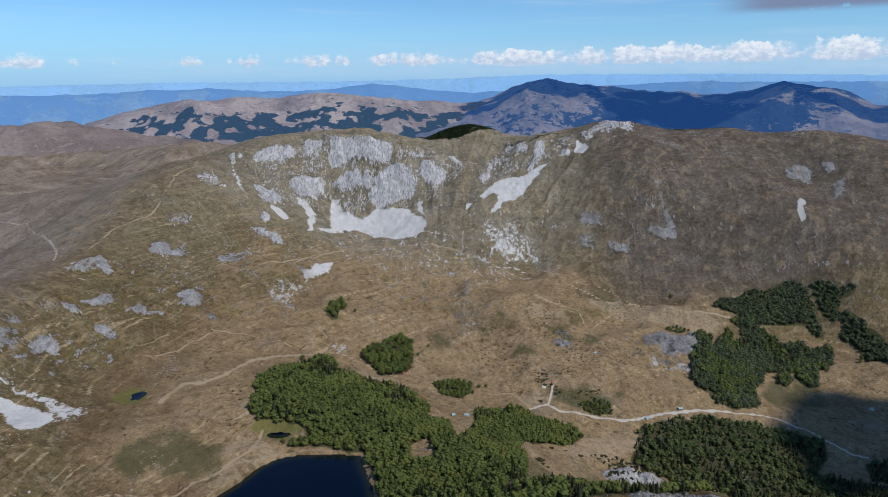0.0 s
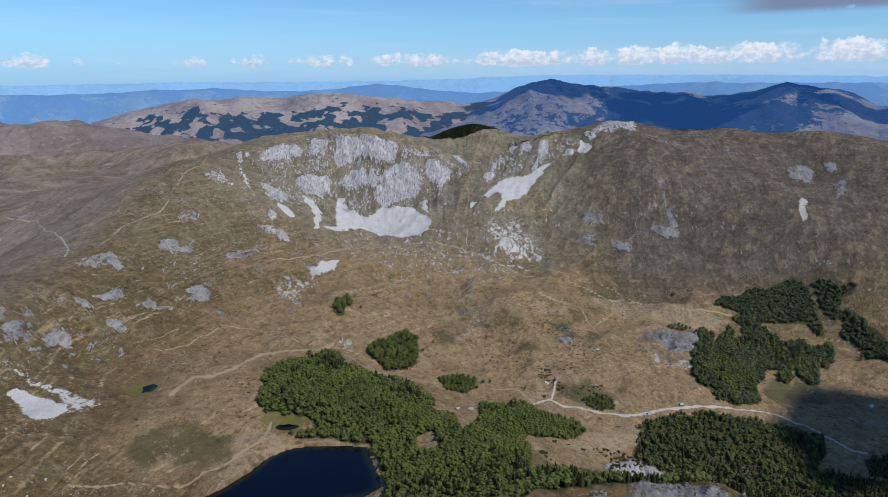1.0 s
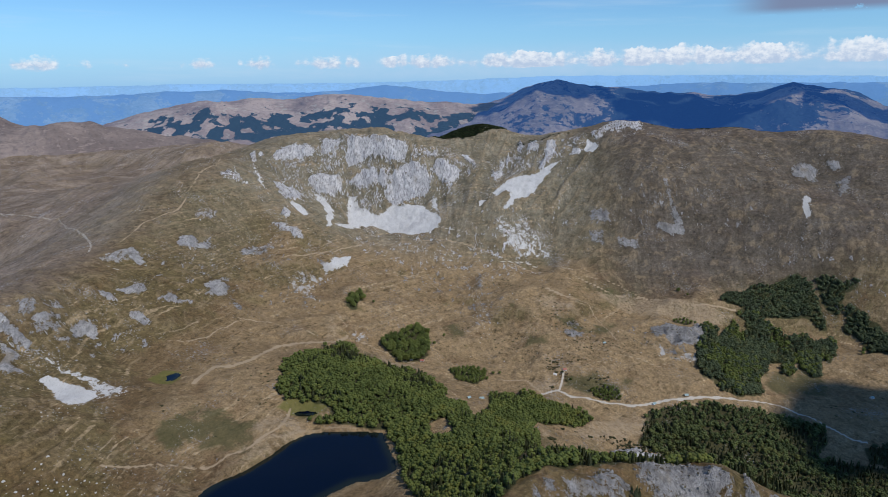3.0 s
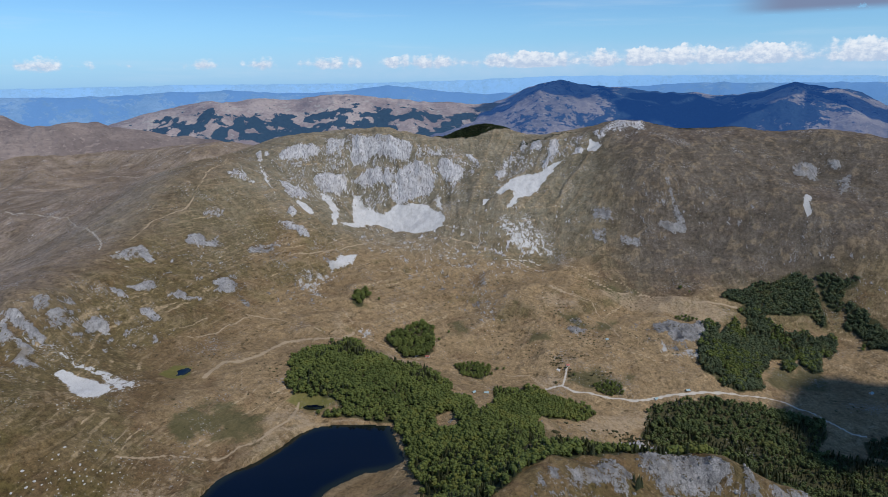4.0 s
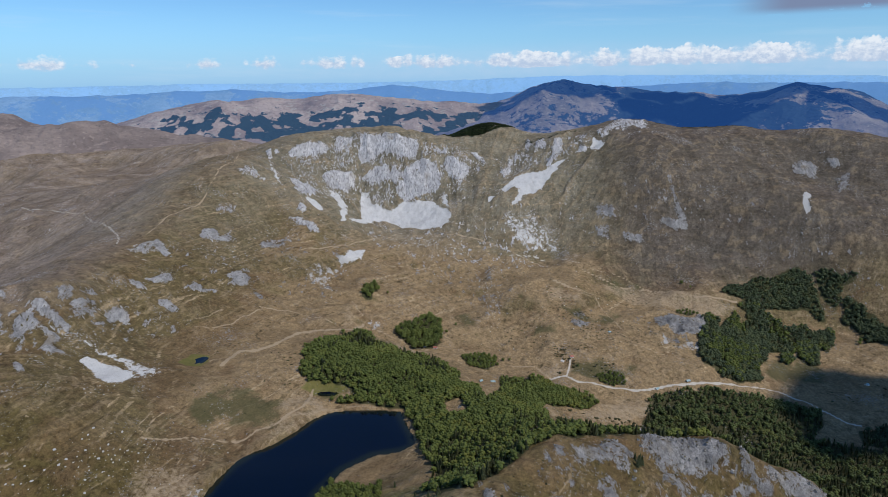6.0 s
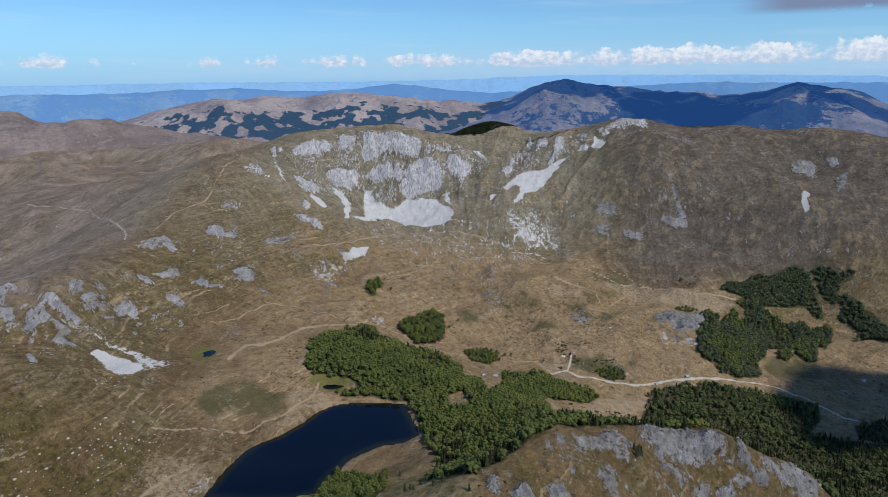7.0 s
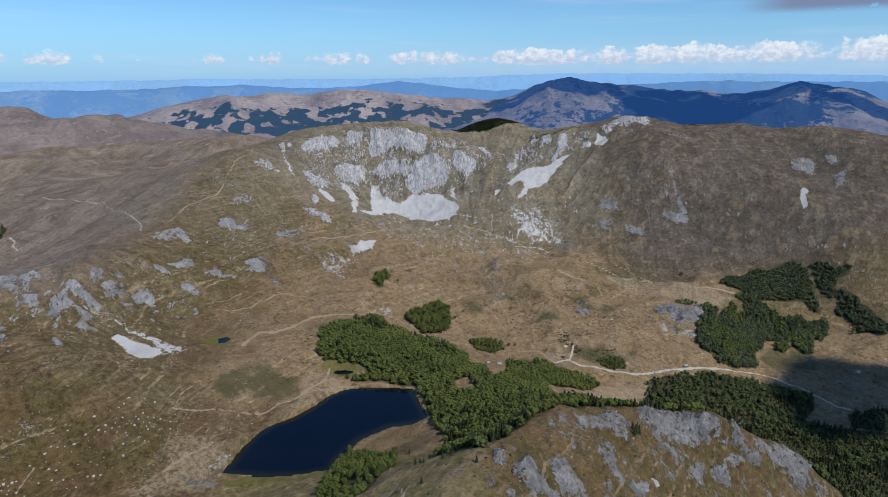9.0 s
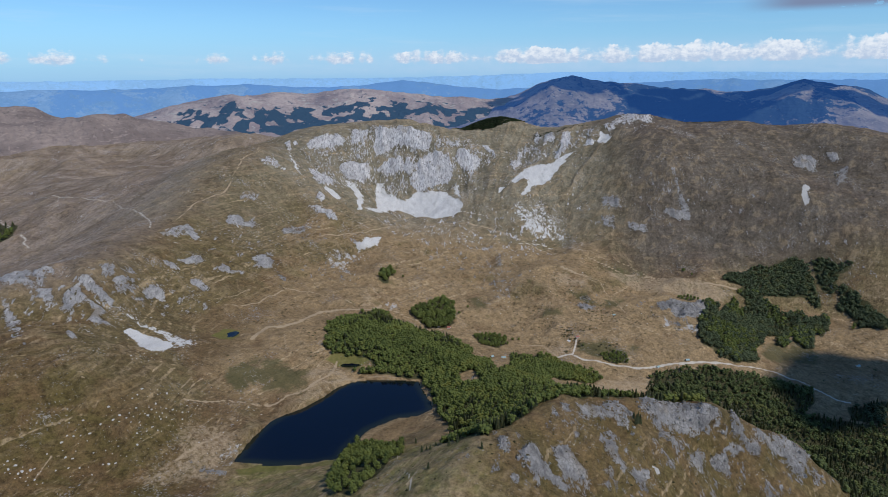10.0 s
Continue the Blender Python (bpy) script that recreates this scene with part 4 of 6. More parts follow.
crag("knoll_mid_c", [(191, 428), (222, 456), (225, 448), (213, 425), (202, 418), (195, 423)], 0.68)
crag("knoll_mid_d", [(230, 454), (249, 459), (249, 444), (236, 443), (229, 446)], 0.85)
crag("knoll_mid_e", [(245, 463), (269, 471), (273, 465), (257, 458)], 0.6)
crag("knoll_mid_f", [(172, 429), (193, 450), (201, 442), (183, 424)], 0.5)
crag("knoll_mid_g", [(167, 439), (186, 450), (176, 428), (162, 423)], 0.55)
crag("basin_crag", [(349, 1051), (380, 1063), (406, 1051), (443, 1066), (439, 1041), (412, 995), (389, 995), (366, 989), (365, 1023), (344, 1015)], 0.92)
crag("spur_lump", [(-432, 992), (-434, 1009), (-421, 1036), (-406, 1025), (-398, 1003), (-407, 987), (-426, 979)], 0.9)
crag("spur_strip", [(-476, 915), (-468, 938), (-449, 931), (-428, 940), (-431, 929), (-456, 917)], 0.7)
crag("spur_strip_low", [(-401, 1002), (-384, 998), (-362, 967), (-376, 968)], 0.6)
crag("pasture_slab", [(179, 1015), (197, 1029), (217, 1027), (216, 1010), (193, 1002)], 0.75)
crag("pasture_slab_top", [(189, 1050), (208, 1060), (214, 1047), (195, 1040)], 0.6)
crag("shore_slab", [(-312, 429), (-291, 429), (-285, 420), (-307, 416)], 0.6)
scree("great_fan", [(-267, 1522), (-242, 1528), (-247, 1514), (-227, 1492), (-204, 1481), (-188, 1471), (-179, 1480), (-167, 1491), (-150, 1501), (-130, 1489), (-101, 1496), (-79, 1484), (-64, 1457), (-49, 1446), (-38, 1415), (-40, 1381), (-55, 1376), (-83, 1374), (-111, 1376), (-140, 1393), (-166, 1421), (-199, 1428), (-220, 1420), (-246, 1406), (-256, 1419)])
scree("fan_tongue", [(-339, 1468), (-319, 1473), (-303, 1465), (-287, 1429), (-280, 1363), (-289, 1343), (-301, 1411), (-315, 1447), (-331, 1451)])
scree("fan_wedge", [(-374, 1379), (-355, 1382), (-328, 1354), (-336, 1333), (-359, 1349)])
scree("fan_foot", [(-283, 1373), (-255, 1409), (-220, 1423), (-231, 1395), (-269, 1372)], 0.7)
scree("fan_horn", [(-58, 1511), (-48, 1490), (-49, 1464), (-38, 1430), (-48, 1445), (-61, 1469)], 0.7)
scree("gully_fan", [(84, 1461), (102, 1479), (118, 1491), (134, 1509), (157, 1522), (178, 1518), (201, 1523), (217, 1537), (240, 1542), (253, 1541), (233, 1528), (213, 1503), (196, 1480), (181, 1452), (163, 1436), (141, 1428), (125, 1408), (104, 1400), (102, 1405), (123, 1430), (130, 1451), (115, 1460), (93, 1440)])
scree("gully_spot", [(48, 1424), (52, 1443), (69, 1440), (57, 1428)])
scree("summit_scree", [(309, 1548), (327, 1590), (344, 1561), (348, 1541), (326, 1530)], 0.85)
scree("lower_fan", [(83, 1385), (97, 1394), (110, 1392), (123, 1377), (145, 1395), (158, 1380), (178, 1371), (190, 1354), (207, 1333), (220, 1310), (186, 1317), (151, 1309), (125, 1313), (106, 1327), (94, 1345), (81, 1354)], 0.5)
scree("lower_fan_core", [(105, 1367), (123, 1370), (142, 1352), (161, 1344), (187, 1326), (152, 1317), (126, 1320), (111, 1334)], 0.6)
scree("gash", [(760, 1359), (767, 1346), (750, 1301), (737, 1295), (739, 1317)])
scree("tarn_fan", [(-503, 640), (-503, 655), (-494, 656), (-477, 653), (-462, 652), (-446, 653), (-426, 637), (-434, 617), (-447, 602), (-470, 622), (-489, 632)])
scree("tarn_ribbon", [(-531, 680), (-523, 686), (-508, 687), (-490, 688), (-466, 688), (-443, 689), (-421, 684), (-410, 667), (-421, 638), (-440, 648), (-465, 668), (-486, 672), (-505, 675), (-525, 676)], 0.62)
scree("spur_streak", [(-491, 1494), (-490, 1509), (-451, 1427), (-422, 1378), (-410, 1369), (-415, 1366), (-451, 1402)], 0.72)
scree("spur_streak_low", [(-513, 1425), (-485, 1389), (-463, 1368), (-465, 1353), (-492, 1373)], 0.6)
scree("knoll_white", [(144, 385), (151, 386), (156, 382), (150, 376)], 0.9)
scree("crag_fan_west", [(338, 987), (353, 991), (343, 956), (333, 961)], 0.6)
scree("crag_fan", [(352, 966), (402, 970), (398, 947), (375, 949), (356, 955)], 0.6)
scree("spur_fan_top", [(-275, 1167), (-265, 1202), (-245, 1240), (-221, 1245), (-228, 1207), (-250, 1182), (-264, 1155)], 0.85)
scree("spur_speckle", [(-323, 1109), (-310, 1143), (-288, 1154), (-252, 1152), (-237, 1134), (-265, 1121), (-277, 1098), (-246, 1042), (-256, 1035), (-285, 1071), (-313, 1073)], 0.5)
scree("grove_stones", [(-184, 966), (-163, 985), (-154, 961), (-174, 940)], 0.5)
scree("dell_stones", [(30, 1150), (43, 1213), (61, 1224), (51, 1172)], 0.42)
scree("dell_stones_low", [(17, 1154), (37, 1146), (59, 1071), (65, 1056), (45, 1071)], 0.45)
scree("corrie_litter", [(-128, 1312), (-95, 1332), (-48, 1321), (5, 1289), (18, 1277), (-35, 1273), (-87, 1287)], 0.4)
scree("shore_gravel", [(-296, 481), (-287, 482), (-287, 468), (-286, 439), (-300, 431), (-307, 458)], 0.45)
path("spur_trail", [(-570, 1519), (-539, 1406), (-550, 1371), (-560, 1338), (-555, 1301), (-552, 1257), (-552, 1218), (-557, 1187), (-573, 1164), (-592, 1120), (-590, 1045)], 1.8, "path", 1.05)
path("west_trail", [(-1214, 1563), (-1168, 1505), (-1053, 1411), (-972, 1375), (-863, 1309), (-841, 1279), (-807, 1240), (-739, 1160), (-696, 1111), (-651, 1047), (-630, 1015), (-620, 989)], 2.0, "gravel", 0.9)
path("far_trail", [(-1598, 2706), (-1576, 2698), (-1543, 2698), (-1514, 2702), (-1475, 2704)], 2.0, "path", 1.0)
path("slab_trail", [(-1299, 2354), (-1291, 2392), (-1348, 2542)], 2.0, "path", 0.8)
path("west_road_top", [(-1182, 1355), (-1143, 1318), (-1099, 1285)], 3, "gravel", 1)
path("west_road_low", [(-1042, 1227), (-1015, 1205), (-1012, 1190), (-982, 1162)], 2.5, "gravel", 1)
path("spur_gravel", [(-326, 1296), (-306, 1284), (-289, 1282), (-270, 1280), (-255, 1268)], 1.6, "gravel", 0.8)
path("fan_path", [(-46, 1386), (-21, 1377), (7, 1370), (23, 1361)], 1.6, "gravel", 0.8)
path("slab_step", [(-583, 942), (-565, 945), (-548, 941)], 2.0, "gravel", 0.7)
path("saddle_main", [(-350, 717), (-346, 774), (-321, 779), (-302, 812), (-292, 847), (-275, 879), (-243, 892), (-204, 902), (-187, 958)], 6.0, "path", 0.9)
path("saddle_high", [(-364, 940), (-346, 948), (-310, 949), (-270, 933), (-239, 927)], 1.6, "path", 0.85)
path("saddle_hook", [(-429, 832), (-403, 838), (-386, 862), (-380, 890), (-368, 916), (-358, 936)], 1.8, "path", 0.7)
path("saddle_hook_west", [(-449, 833), (-433, 847), (-421, 867), (-410, 894)], 1.6, "path", 0.65)
path("grove_slope_path", [(-170, 950), (-149, 943), (-121, 924), (-101, 917), (-75, 902)], 1.8, "path", 0.85)
path("fork_path", [(-220, 1025), (-205, 998), (-192, 980)], 1.5, "path", 0.8)
path("rim_contour", [(-233, 1191), (-186, 1220), (-165, 1192), (-134, 1199), (-85, 1222)], 1.5, "path", 0.8)
path("basin_diagonal", [(-85, 1218), (-60, 1201), (-35, 1166)], 1.5, "path", 0.75)
path("dell_scar", [(168, 1143), (191, 1134), (218, 1120), (236, 1120)], 3.0, "path", 0.9)
path("east_contour", [(267, 1222), (304, 1221), (327, 1211), (359, 1188), (387, 1163)], 1.5, "path", 0.75)
path("short_trail", [(-310, 742), (-300, 713), (-289, 687)], 1.3, "path", 0.75)
path("fan_lip", [(90, 1285), (123, 1292), (144, 1300), (161, 1296), (171, 1293)], 1.2, "gravel", 0.9)
path("fan_lip_east", [(208, 1282), (222, 1255), (239, 1243)], 1.2, "gravel", 0.9)
path("moor_line", [(-409, 488), (-393, 508), (-375, 528), (-353, 537), (-329, 549), (-300, 567), (-266, 573)], 2.0, "path", 0.45)
path("bank_diagonal", [(-409, 488), (-418, 473), (-428, 462), (-440, 446), (-449, 428), (-449, 408), (-447, 383)], 2.2, "path", 0.4)
path("moor_loop", [(-374, 533), (-380, 542), (-384, 565), (-384, 581), (-375, 565), (-370, 540)], 1.2, "path", 0.6)
path("moor_twig", [(-479, 501), (-469, 496), (-459, 482)], 1.2, "path", 0.7)
path("moor_contour", [(-548, 472), (-517, 482), (-478, 502), (-454, 530), (-440, 554)], 1.5, "path", 0.48)
path("bank_line", [(-342, 437), (-334, 454), (-323, 475), (-315, 492)], 1.2, "path", 0.72)
path("bank_line_west", [(-460, 381), (-459, 396), (-458, 410)], 2.0, "path", 0.6)
path("neck_trail", [(-106, 433), (-93, 351), (-86, 328), (-80, 305), (-78, 281)], 1.4, "gravel", 0.72)
path("cirque_arc", [(223, 1374), (210, 1358), (218, 1334), (242, 1298)], 2.0, "path", 0.6)
path("cirque_arc_top", [(264, 1458), (233, 1437), (216, 1408), (214, 1392)], 2.0, "path", 0.5)
bare("lakeside", [(-244, 656), (-212, 673), (-187, 652), (-202, 622), (-225, 586), (-255, 559), (-252, 578), (-231, 614), (-225, 642)], 0.6)
bare("shore_low", [(-314, 506), (-285, 498), (-284, 471), (-285, 439), (-288, 399), (-311, 398), (-369, 397), (-387, 403), (-371, 427), (-353, 443), (-347, 472), (-329, 491)], 0.5)
bare("neck", [(-104, 371), (-104, 436), (-86, 328), (-90, 309), (-102, 318)], 0.5)
lawn("south_shore", [(-283, 436), (-264, 440), (-252, 451), (-219, 446), (-194, 445), (-171, 457), (-167, 433), (-190, 431), (-229, 437), (-252, 433), (-272, 419)])
lawn("marsh_lawn", [(-212, 725), (-169, 718), (-158, 696), (-187, 672), (-208, 676), (-222, 683), (-217, 703)])
green("moor_green", [(-356, 606), (-342, 632), (-323, 644), (-286, 650), (-244, 646), (-255, 620), (-294, 622), (-321, 612)])
wood("basin_wood", [(391, 947), (409, 991), (435, 1036), (432, 1051), (456, 1079), (474, 1071), (468, 1050), (496, 1080), (517, 1105), (522, 1092), (520, 1079), (539, 1091), (545, 1115), (529, 1127), (546, 1137), (572, 1142), (585, 1129), (599, 1120), (608, 1111), (636, 1123), (650, 1112), (658, 1104), (668, 1089), (689, 1098), (707, 1105), (705, 1081), (685, 1050), (660, 1022), (655, 1039), (629, 997), (628, 985), (607, 974), (601, 1006), (604, 1027), (583, 990), (566, 977), (557, 988), (576, 1020), (544, 1012), (530, 980), (507, 956), (486, 901), (435, 875), (411, 879), (404, 900), (390, 904)])
wood("slope_wood", [(518, 1172), (532, 1181), (563, 1185), (594, 1203), (618, 1202), (642, 1202), (670, 1213), (688, 1215), (703, 1207), (709, 1196), (705, 1175), (708, 1164), (706, 1148), (708, 1122), (703, 1116), (689, 1122), (682, 1135), (669, 1142), (648, 1138), (618, 1136), (592, 1131), (576, 1136), (559, 1138), (545, 1151), (521, 1150), (514, 1162)])
wood("strip_wood", [(715, 1199), (735, 1200), (753, 1188), (759, 1176), (779, 1172), (788, 1166), (766, 1164), (755, 1164), (749, 1153), (746, 1139), (729, 1131), (719, 1143), (715, 1162), (715, 1183)])
wood("edge_wood", [(747, 1143), (759, 1146), (770, 1133), (773, 1114), (782, 1099), (786, 1075), (790, 1054), (786, 1021), (772, 1011), (756, 1029), (741, 1040), (747, 1074), (744, 1096), (726, 1106), (735, 1117), (745, 1125)])
hole("tan_gap", [(89, 677), (108, 695), (123, 689), (119, 670), (102, 659)])
bare("tan_gap", [(89, 677), (108, 695), (123, 689), (119, 670), (102, 659)], 0.6)
crag("back_crag", [(188, 691), (207, 714), (230, 731), (243, 724), (261, 724), (281, 717), (266, 705), (242, 686), (225, 682), (216, 694), (196, 687)])
hole("back_crag", [(184, 697), (232, 739), (250, 736), (286, 719), (264, 697), (223, 674), (195, 681)])
hole("basin_glade", [(608, 1114), (632, 1125), (650, 1120), (646, 1105), (614, 1090)])
path("shore_rim", LAKE + LAKE[:1], 0.8, "path", 0.62)


# ---- the ground: one sheet to the horizon ----
def axis(lo, hi, step, far_lo, far_hi, grow=1.09):
    mid = list(np.arange(lo, hi + 0.1, step))
    up, down, s, v = [], [], step, hi
    while v < far_hi:
        s *= grow
        v += s
        up.append(v)
    s, v = step, lo
    while v > far_lo:
        s *= grow
        v -= s
        down.append(v)
    return np.array(down[::-1] + mid + up)


def blurred_inside(X, Y, outline, edge, wobble, seed):
    """An outline's mask with an uneven edge, worked out only near it."""
    out = np.zeros(X.shape)
    q = np.array(outline)
    lo, hi = q.min(0) - 40, q.max(0) + 40
    k = (X > lo[0]) & (X < hi[0]) & (Y > lo[1]) & (Y < hi[1])
    if k.any():
        x, y = X[k], Y[k]
        d = inside(x + wobble * fbm(x, y, 22, 3, seed), y + wobble * fbm(x, y, 22, 3, seed + 7), outline)
        out[k] = smooth(-edge, edge, d)
    return out


def near_line(X, Y, line, width, seed):
    out = np.zeros(X.shape)
    q = np.array(line)
    lo, hi = q.min(0) - 30, q.max(0) + 30
    k = (X > lo[0]) & (X < hi[0]) & (Y > lo[1]) & (Y < hi[1])
    if k.any():
        x, y = X[k], Y[k]
        d = along(x + 3 * fbm(x, y, 60, 2, seed), y + 3 * fbm(x, y, 60, 2, seed + 3), line)
        out[k] = (1 - smooth(width * 0.3, width * 0.3 + 2.2, d)) * (0.9 + 0.3 * fbm(x, y, 50, 2, seed + 9))
    return out


def breadth(outline):
    q = np.array(outline, float)
    r = np.roll(q, 1, 0)
    return math.sqrt(abs((q[:, 0] * r[:, 1] - q[:, 1] * r[:, 0]).sum()) / 2)


def soft_edge(outline):
    b = breadth(outline)
    return min(8.0, 0.2 * b), min(7.0, 0.18 * b)


def pale_at(x, y):
    """Where the limestone is nearly white."""
    corrie = smooth(1150, 1300, y) * (1 - smooth(240, 320, x) * (1 - smooth(1500, 1540, y)))
    return np.clip(corrie + 0.7 * np.exp(-(((x - 235) / 60) ** 2 + ((y - 705) / 40) ** 2)) + 0.4 * smooth(-380, -440, x) * smooth(520, 560, y) * (1 - corrie) + 0.12 * smooth(240, 320, x) * smooth(1100, 1200, y) * (1 - corrie), 0, 1)


def masks(X, Y):
    out = {k: np.zeros(X.shape) for k in ("rock", "crag", "scree", "path", "gravel", "green", "moor", "turf", "lawn", "litter")}
    for n, (o, share) in enumerate(CRAGS.values()):
        out["crag"] = np.maximum(out["crag"], share * blurred_inside(X, Y, o, *soft_edge(o), n))
    for n, (o, share) in enumerate(SCREES.values()):
        out["scree"] = np.maximum(out["scree"], share * blurred_inside(X, Y, o, *soft_edge(o), n + 50))
    for n, (o, share) in enumerate(STONY.values()):
        out["rock"] = np.maximum(out["rock"], share * blurred_inside(X, Y, o, 38, 20, n + 150))
    for n, (line, width, kind, share) in enumerate(PATHS.values()):
        out[kind] = np.maximum(out[kind], share * near_line(X, Y, line, width, n))
    for n, o in enumerate(GREENS.values()):
        out["green"] = np.maximum(out["green"], blurred_inside(X, Y, o, 26, 14, n + 90))
    for n, o in enumerate(LAWNS.values()):
        out["lawn"] = np.maximum(out["lawn"], blurred_inside(X, Y, o, 5, 5, n + 290))
    for n, o in enumerate(WOODS.values()):
        out["litter"] = np.maximum(out["litter"], blurred_inside(X, Y, o, 6, 6, n + 390))
    for n, o in enumerate(HOLES.values()):
        out["litter"] *= 1 - blurred_inside(X, Y, o, 5, 5, n + 490)
    for n, (o, share) in enumerate(BARE.values()):
        out["path"] = np.maximum(out["path"], share * blurred_inside(X, Y, o, 22, 16, n + 190))
    east = smooth(230, 420, X) * smooth(1120, 1260, Y)
    west = smooth(-330, -470, X)
    front = 1 - smooth(520, 640, Y)
    out["moor"] = np.clip(east * 1.0 + 0.45 * west + 0.5 * front + 0.35 * fbm(X, Y, 260, 3, 31), 0, 1)
    out["turf"] = np.clip(0.75 * smooth(-350, -480, X) * (Y > 0) * (1 - smooth(1150, 1350, Y)) + 0.8 * smooth(1350, 1480, Y) * (1 - east) + 0.5 * front + 0.3 * fbm(X, Y, 180, 3, 41), 0, 1)
    return out


def rugged(X, Y, rockmask):
    """Buttresses, ribs and gullies where the rock stands bare."""
    w = 8 * fbm(X, Y, 60, 2, 59)
    rib = fbm(X + w, Y * 0.3, 40, 4, 61, True) * 8 + fbm(X + w, Y * 0.4, 13, 4, 67, True) * 4.5
    return np.clip(rockmask * 1.4 - 0.35, 0, 1) * rib


def steepened(X, Y, Z):
    """Bare crags stand steeper than the turf round them."""
    for n, (key, o) in enumerate(FACES.items()):
        q = np.array(o)
        lo, hi = q.min(0) - 45, q.max(0) + 45
        k = (X > lo[0]) & (X < hi[0]) & (Y > lo[1]) & (Y < hi[1])
        if key in STEEP and k.any():
            x, y = X[k], Y[k]
            m = smooth(-14, 14, inside(x, y, o))
            ux, uy, drop = STEEP[key]
            s = x * ux + y * uy
            t = (q[:, 0] * ux + q[:, 1] * uy)
            Z[k] += drop * m * (np.clip((s - t.min()) / (t.max() - t.min()), 0, 1) - 0.5)
    return Z


STEEP = dict(upper=(0, 1, 26), middle=(0, 1, 24), tower=(0.1, 1, 22), west_upper=(-0.3, 0.95, 18), west_lower=(-0.4, 0.9, 20), gully=(0, 1, 20), summit=(0.1, 1, 14), knoll_edge=(0.2, 0.98, 22), knoll_end=(0.1, 0.99, 20),
             knoll_top=(0, 1, 12), knoll_ribs=(-0.5, 0.86, 10), tarn_crag=(-0.75, 0.66, 26), west_crag=(-0.7, 0.7, 20), tarn_ledge=(-0.8, 0.6, 18), spur_slab=(-0.7, 0.7, 10), basin_crag=(0, 1, 16))
xs, ys = axis(-1100, 1080, 3.6, -4850, 4850), axis(236, 1780, 3.6, -3000, 4850)
xs = np.concatenate([xs[xs < -2450], np.arange(-2450, -1105, 9.0), xs[xs >= -1100]])
ys = np.concatenate([ys[ys <= 1781], np.arange(1788, 3000, 9.0), ys[ys > 3000]])
xs = np.sort(np.concatenate([xs[(xs < -540) | (xs > 540)], np.arange(-538, 539, 2.5)]))
ys = np.sort(np.concatenate([ys[(ys < 1400) | (ys > 1690)], np.arange(1401, 1690, 2.0)]))
GX, GY = np.meshgrid(xs, ys)
M = masks(GX, GY)
GZ = steepened(GX, GY, height(GX, GY, M["scree"])) + rugged(GX, GY, np.maximum(M["rock"], M["crag"])) * (np.abs(GX) < 1100)
for k in POOLS:
    d = inside(GX, GY, k)
    GZ = np.where(d > -1, np.minimum(GZ, GZ - 1.2), GZ)


def ground_at(x, y):
    """Height of the built sheet at plan points."""
    x, y = np.asarray(x, float), np.asarray(y, float)
    i = np.clip(np.searchsorted(xs, x) - 1, 0, len(xs) - 2)
    j = np.clip(np.searchsorted(ys, y) - 1, 0, len(ys) - 2)
    u, v = (x - xs[i]) / (xs[i + 1] - xs[i]), (y - ys[j]) / (ys[j + 1] - ys[j])
    return (GZ[j, i] * (1 - u) + GZ[j, i + 1] * u) * (1 - v) + (GZ[j + 1, i] * (1 - u) + GZ[j + 1, i + 1] * u) * v


def lay_of_land(reach):
    """How the sheet stands above (+) or below its neighbourhood, and how steep it is."""
    n, s, e, w = ground_at(GX, GY + reach), ground_at(GX, GY - reach), ground_at(GX + reach, GY), ground_at(GX - reach, GY)
    return GZ - (n + s + e + w) / 4, np.hypot(n - s, e - w) / (2 * reach)


swell, pitch = lay_of_land(16)
swell2, pitch2 = lay_of_land(6)
M["ridge"] = np.clip(0.5 + 0.22 * swell + 0.3 * swell2, 0, 1)
M["turf"] = np.clip(M["turf"] * 0.6 + 0.75 * smooth(0.22, 0.6, pitch), 0, 1)
M["rock"] = np.clip(np.maximum(M["rock"], 0.3 * smooth(0.75, 1.2, pitch2)), 0, 1)
M["pale"] = pale_at(GX, GY)
M["fore"] = np.maximum.reduce([(1 - smooth(455, 575, GY)) * smooth(-285, -345, GX), 0.2 * (1 - smooth(640, 860, GY)) * smooth(-380, -440, GX), 0.25 * smooth(-290, -420, GX) * smooth(-760, -620, GX) * (1 - smooth(1180, 1330, GY))]) + 0.85 * (1 - smooth(490, 545, GY)) * smooth(-50, 30, GX)
M["meadow"] = (1 - smooth(455, 500, GY + 0.25 * (GX + 200))) * smooth(-300, -265, GX) * (1 - smooth(-45, 10, GX))
# zones whose grass colours carry painted haze
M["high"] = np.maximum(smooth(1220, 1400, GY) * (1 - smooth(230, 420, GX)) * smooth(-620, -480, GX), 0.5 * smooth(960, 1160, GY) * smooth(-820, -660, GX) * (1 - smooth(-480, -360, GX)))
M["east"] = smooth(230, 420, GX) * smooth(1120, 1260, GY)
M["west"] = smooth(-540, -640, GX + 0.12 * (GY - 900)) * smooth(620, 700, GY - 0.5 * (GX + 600))


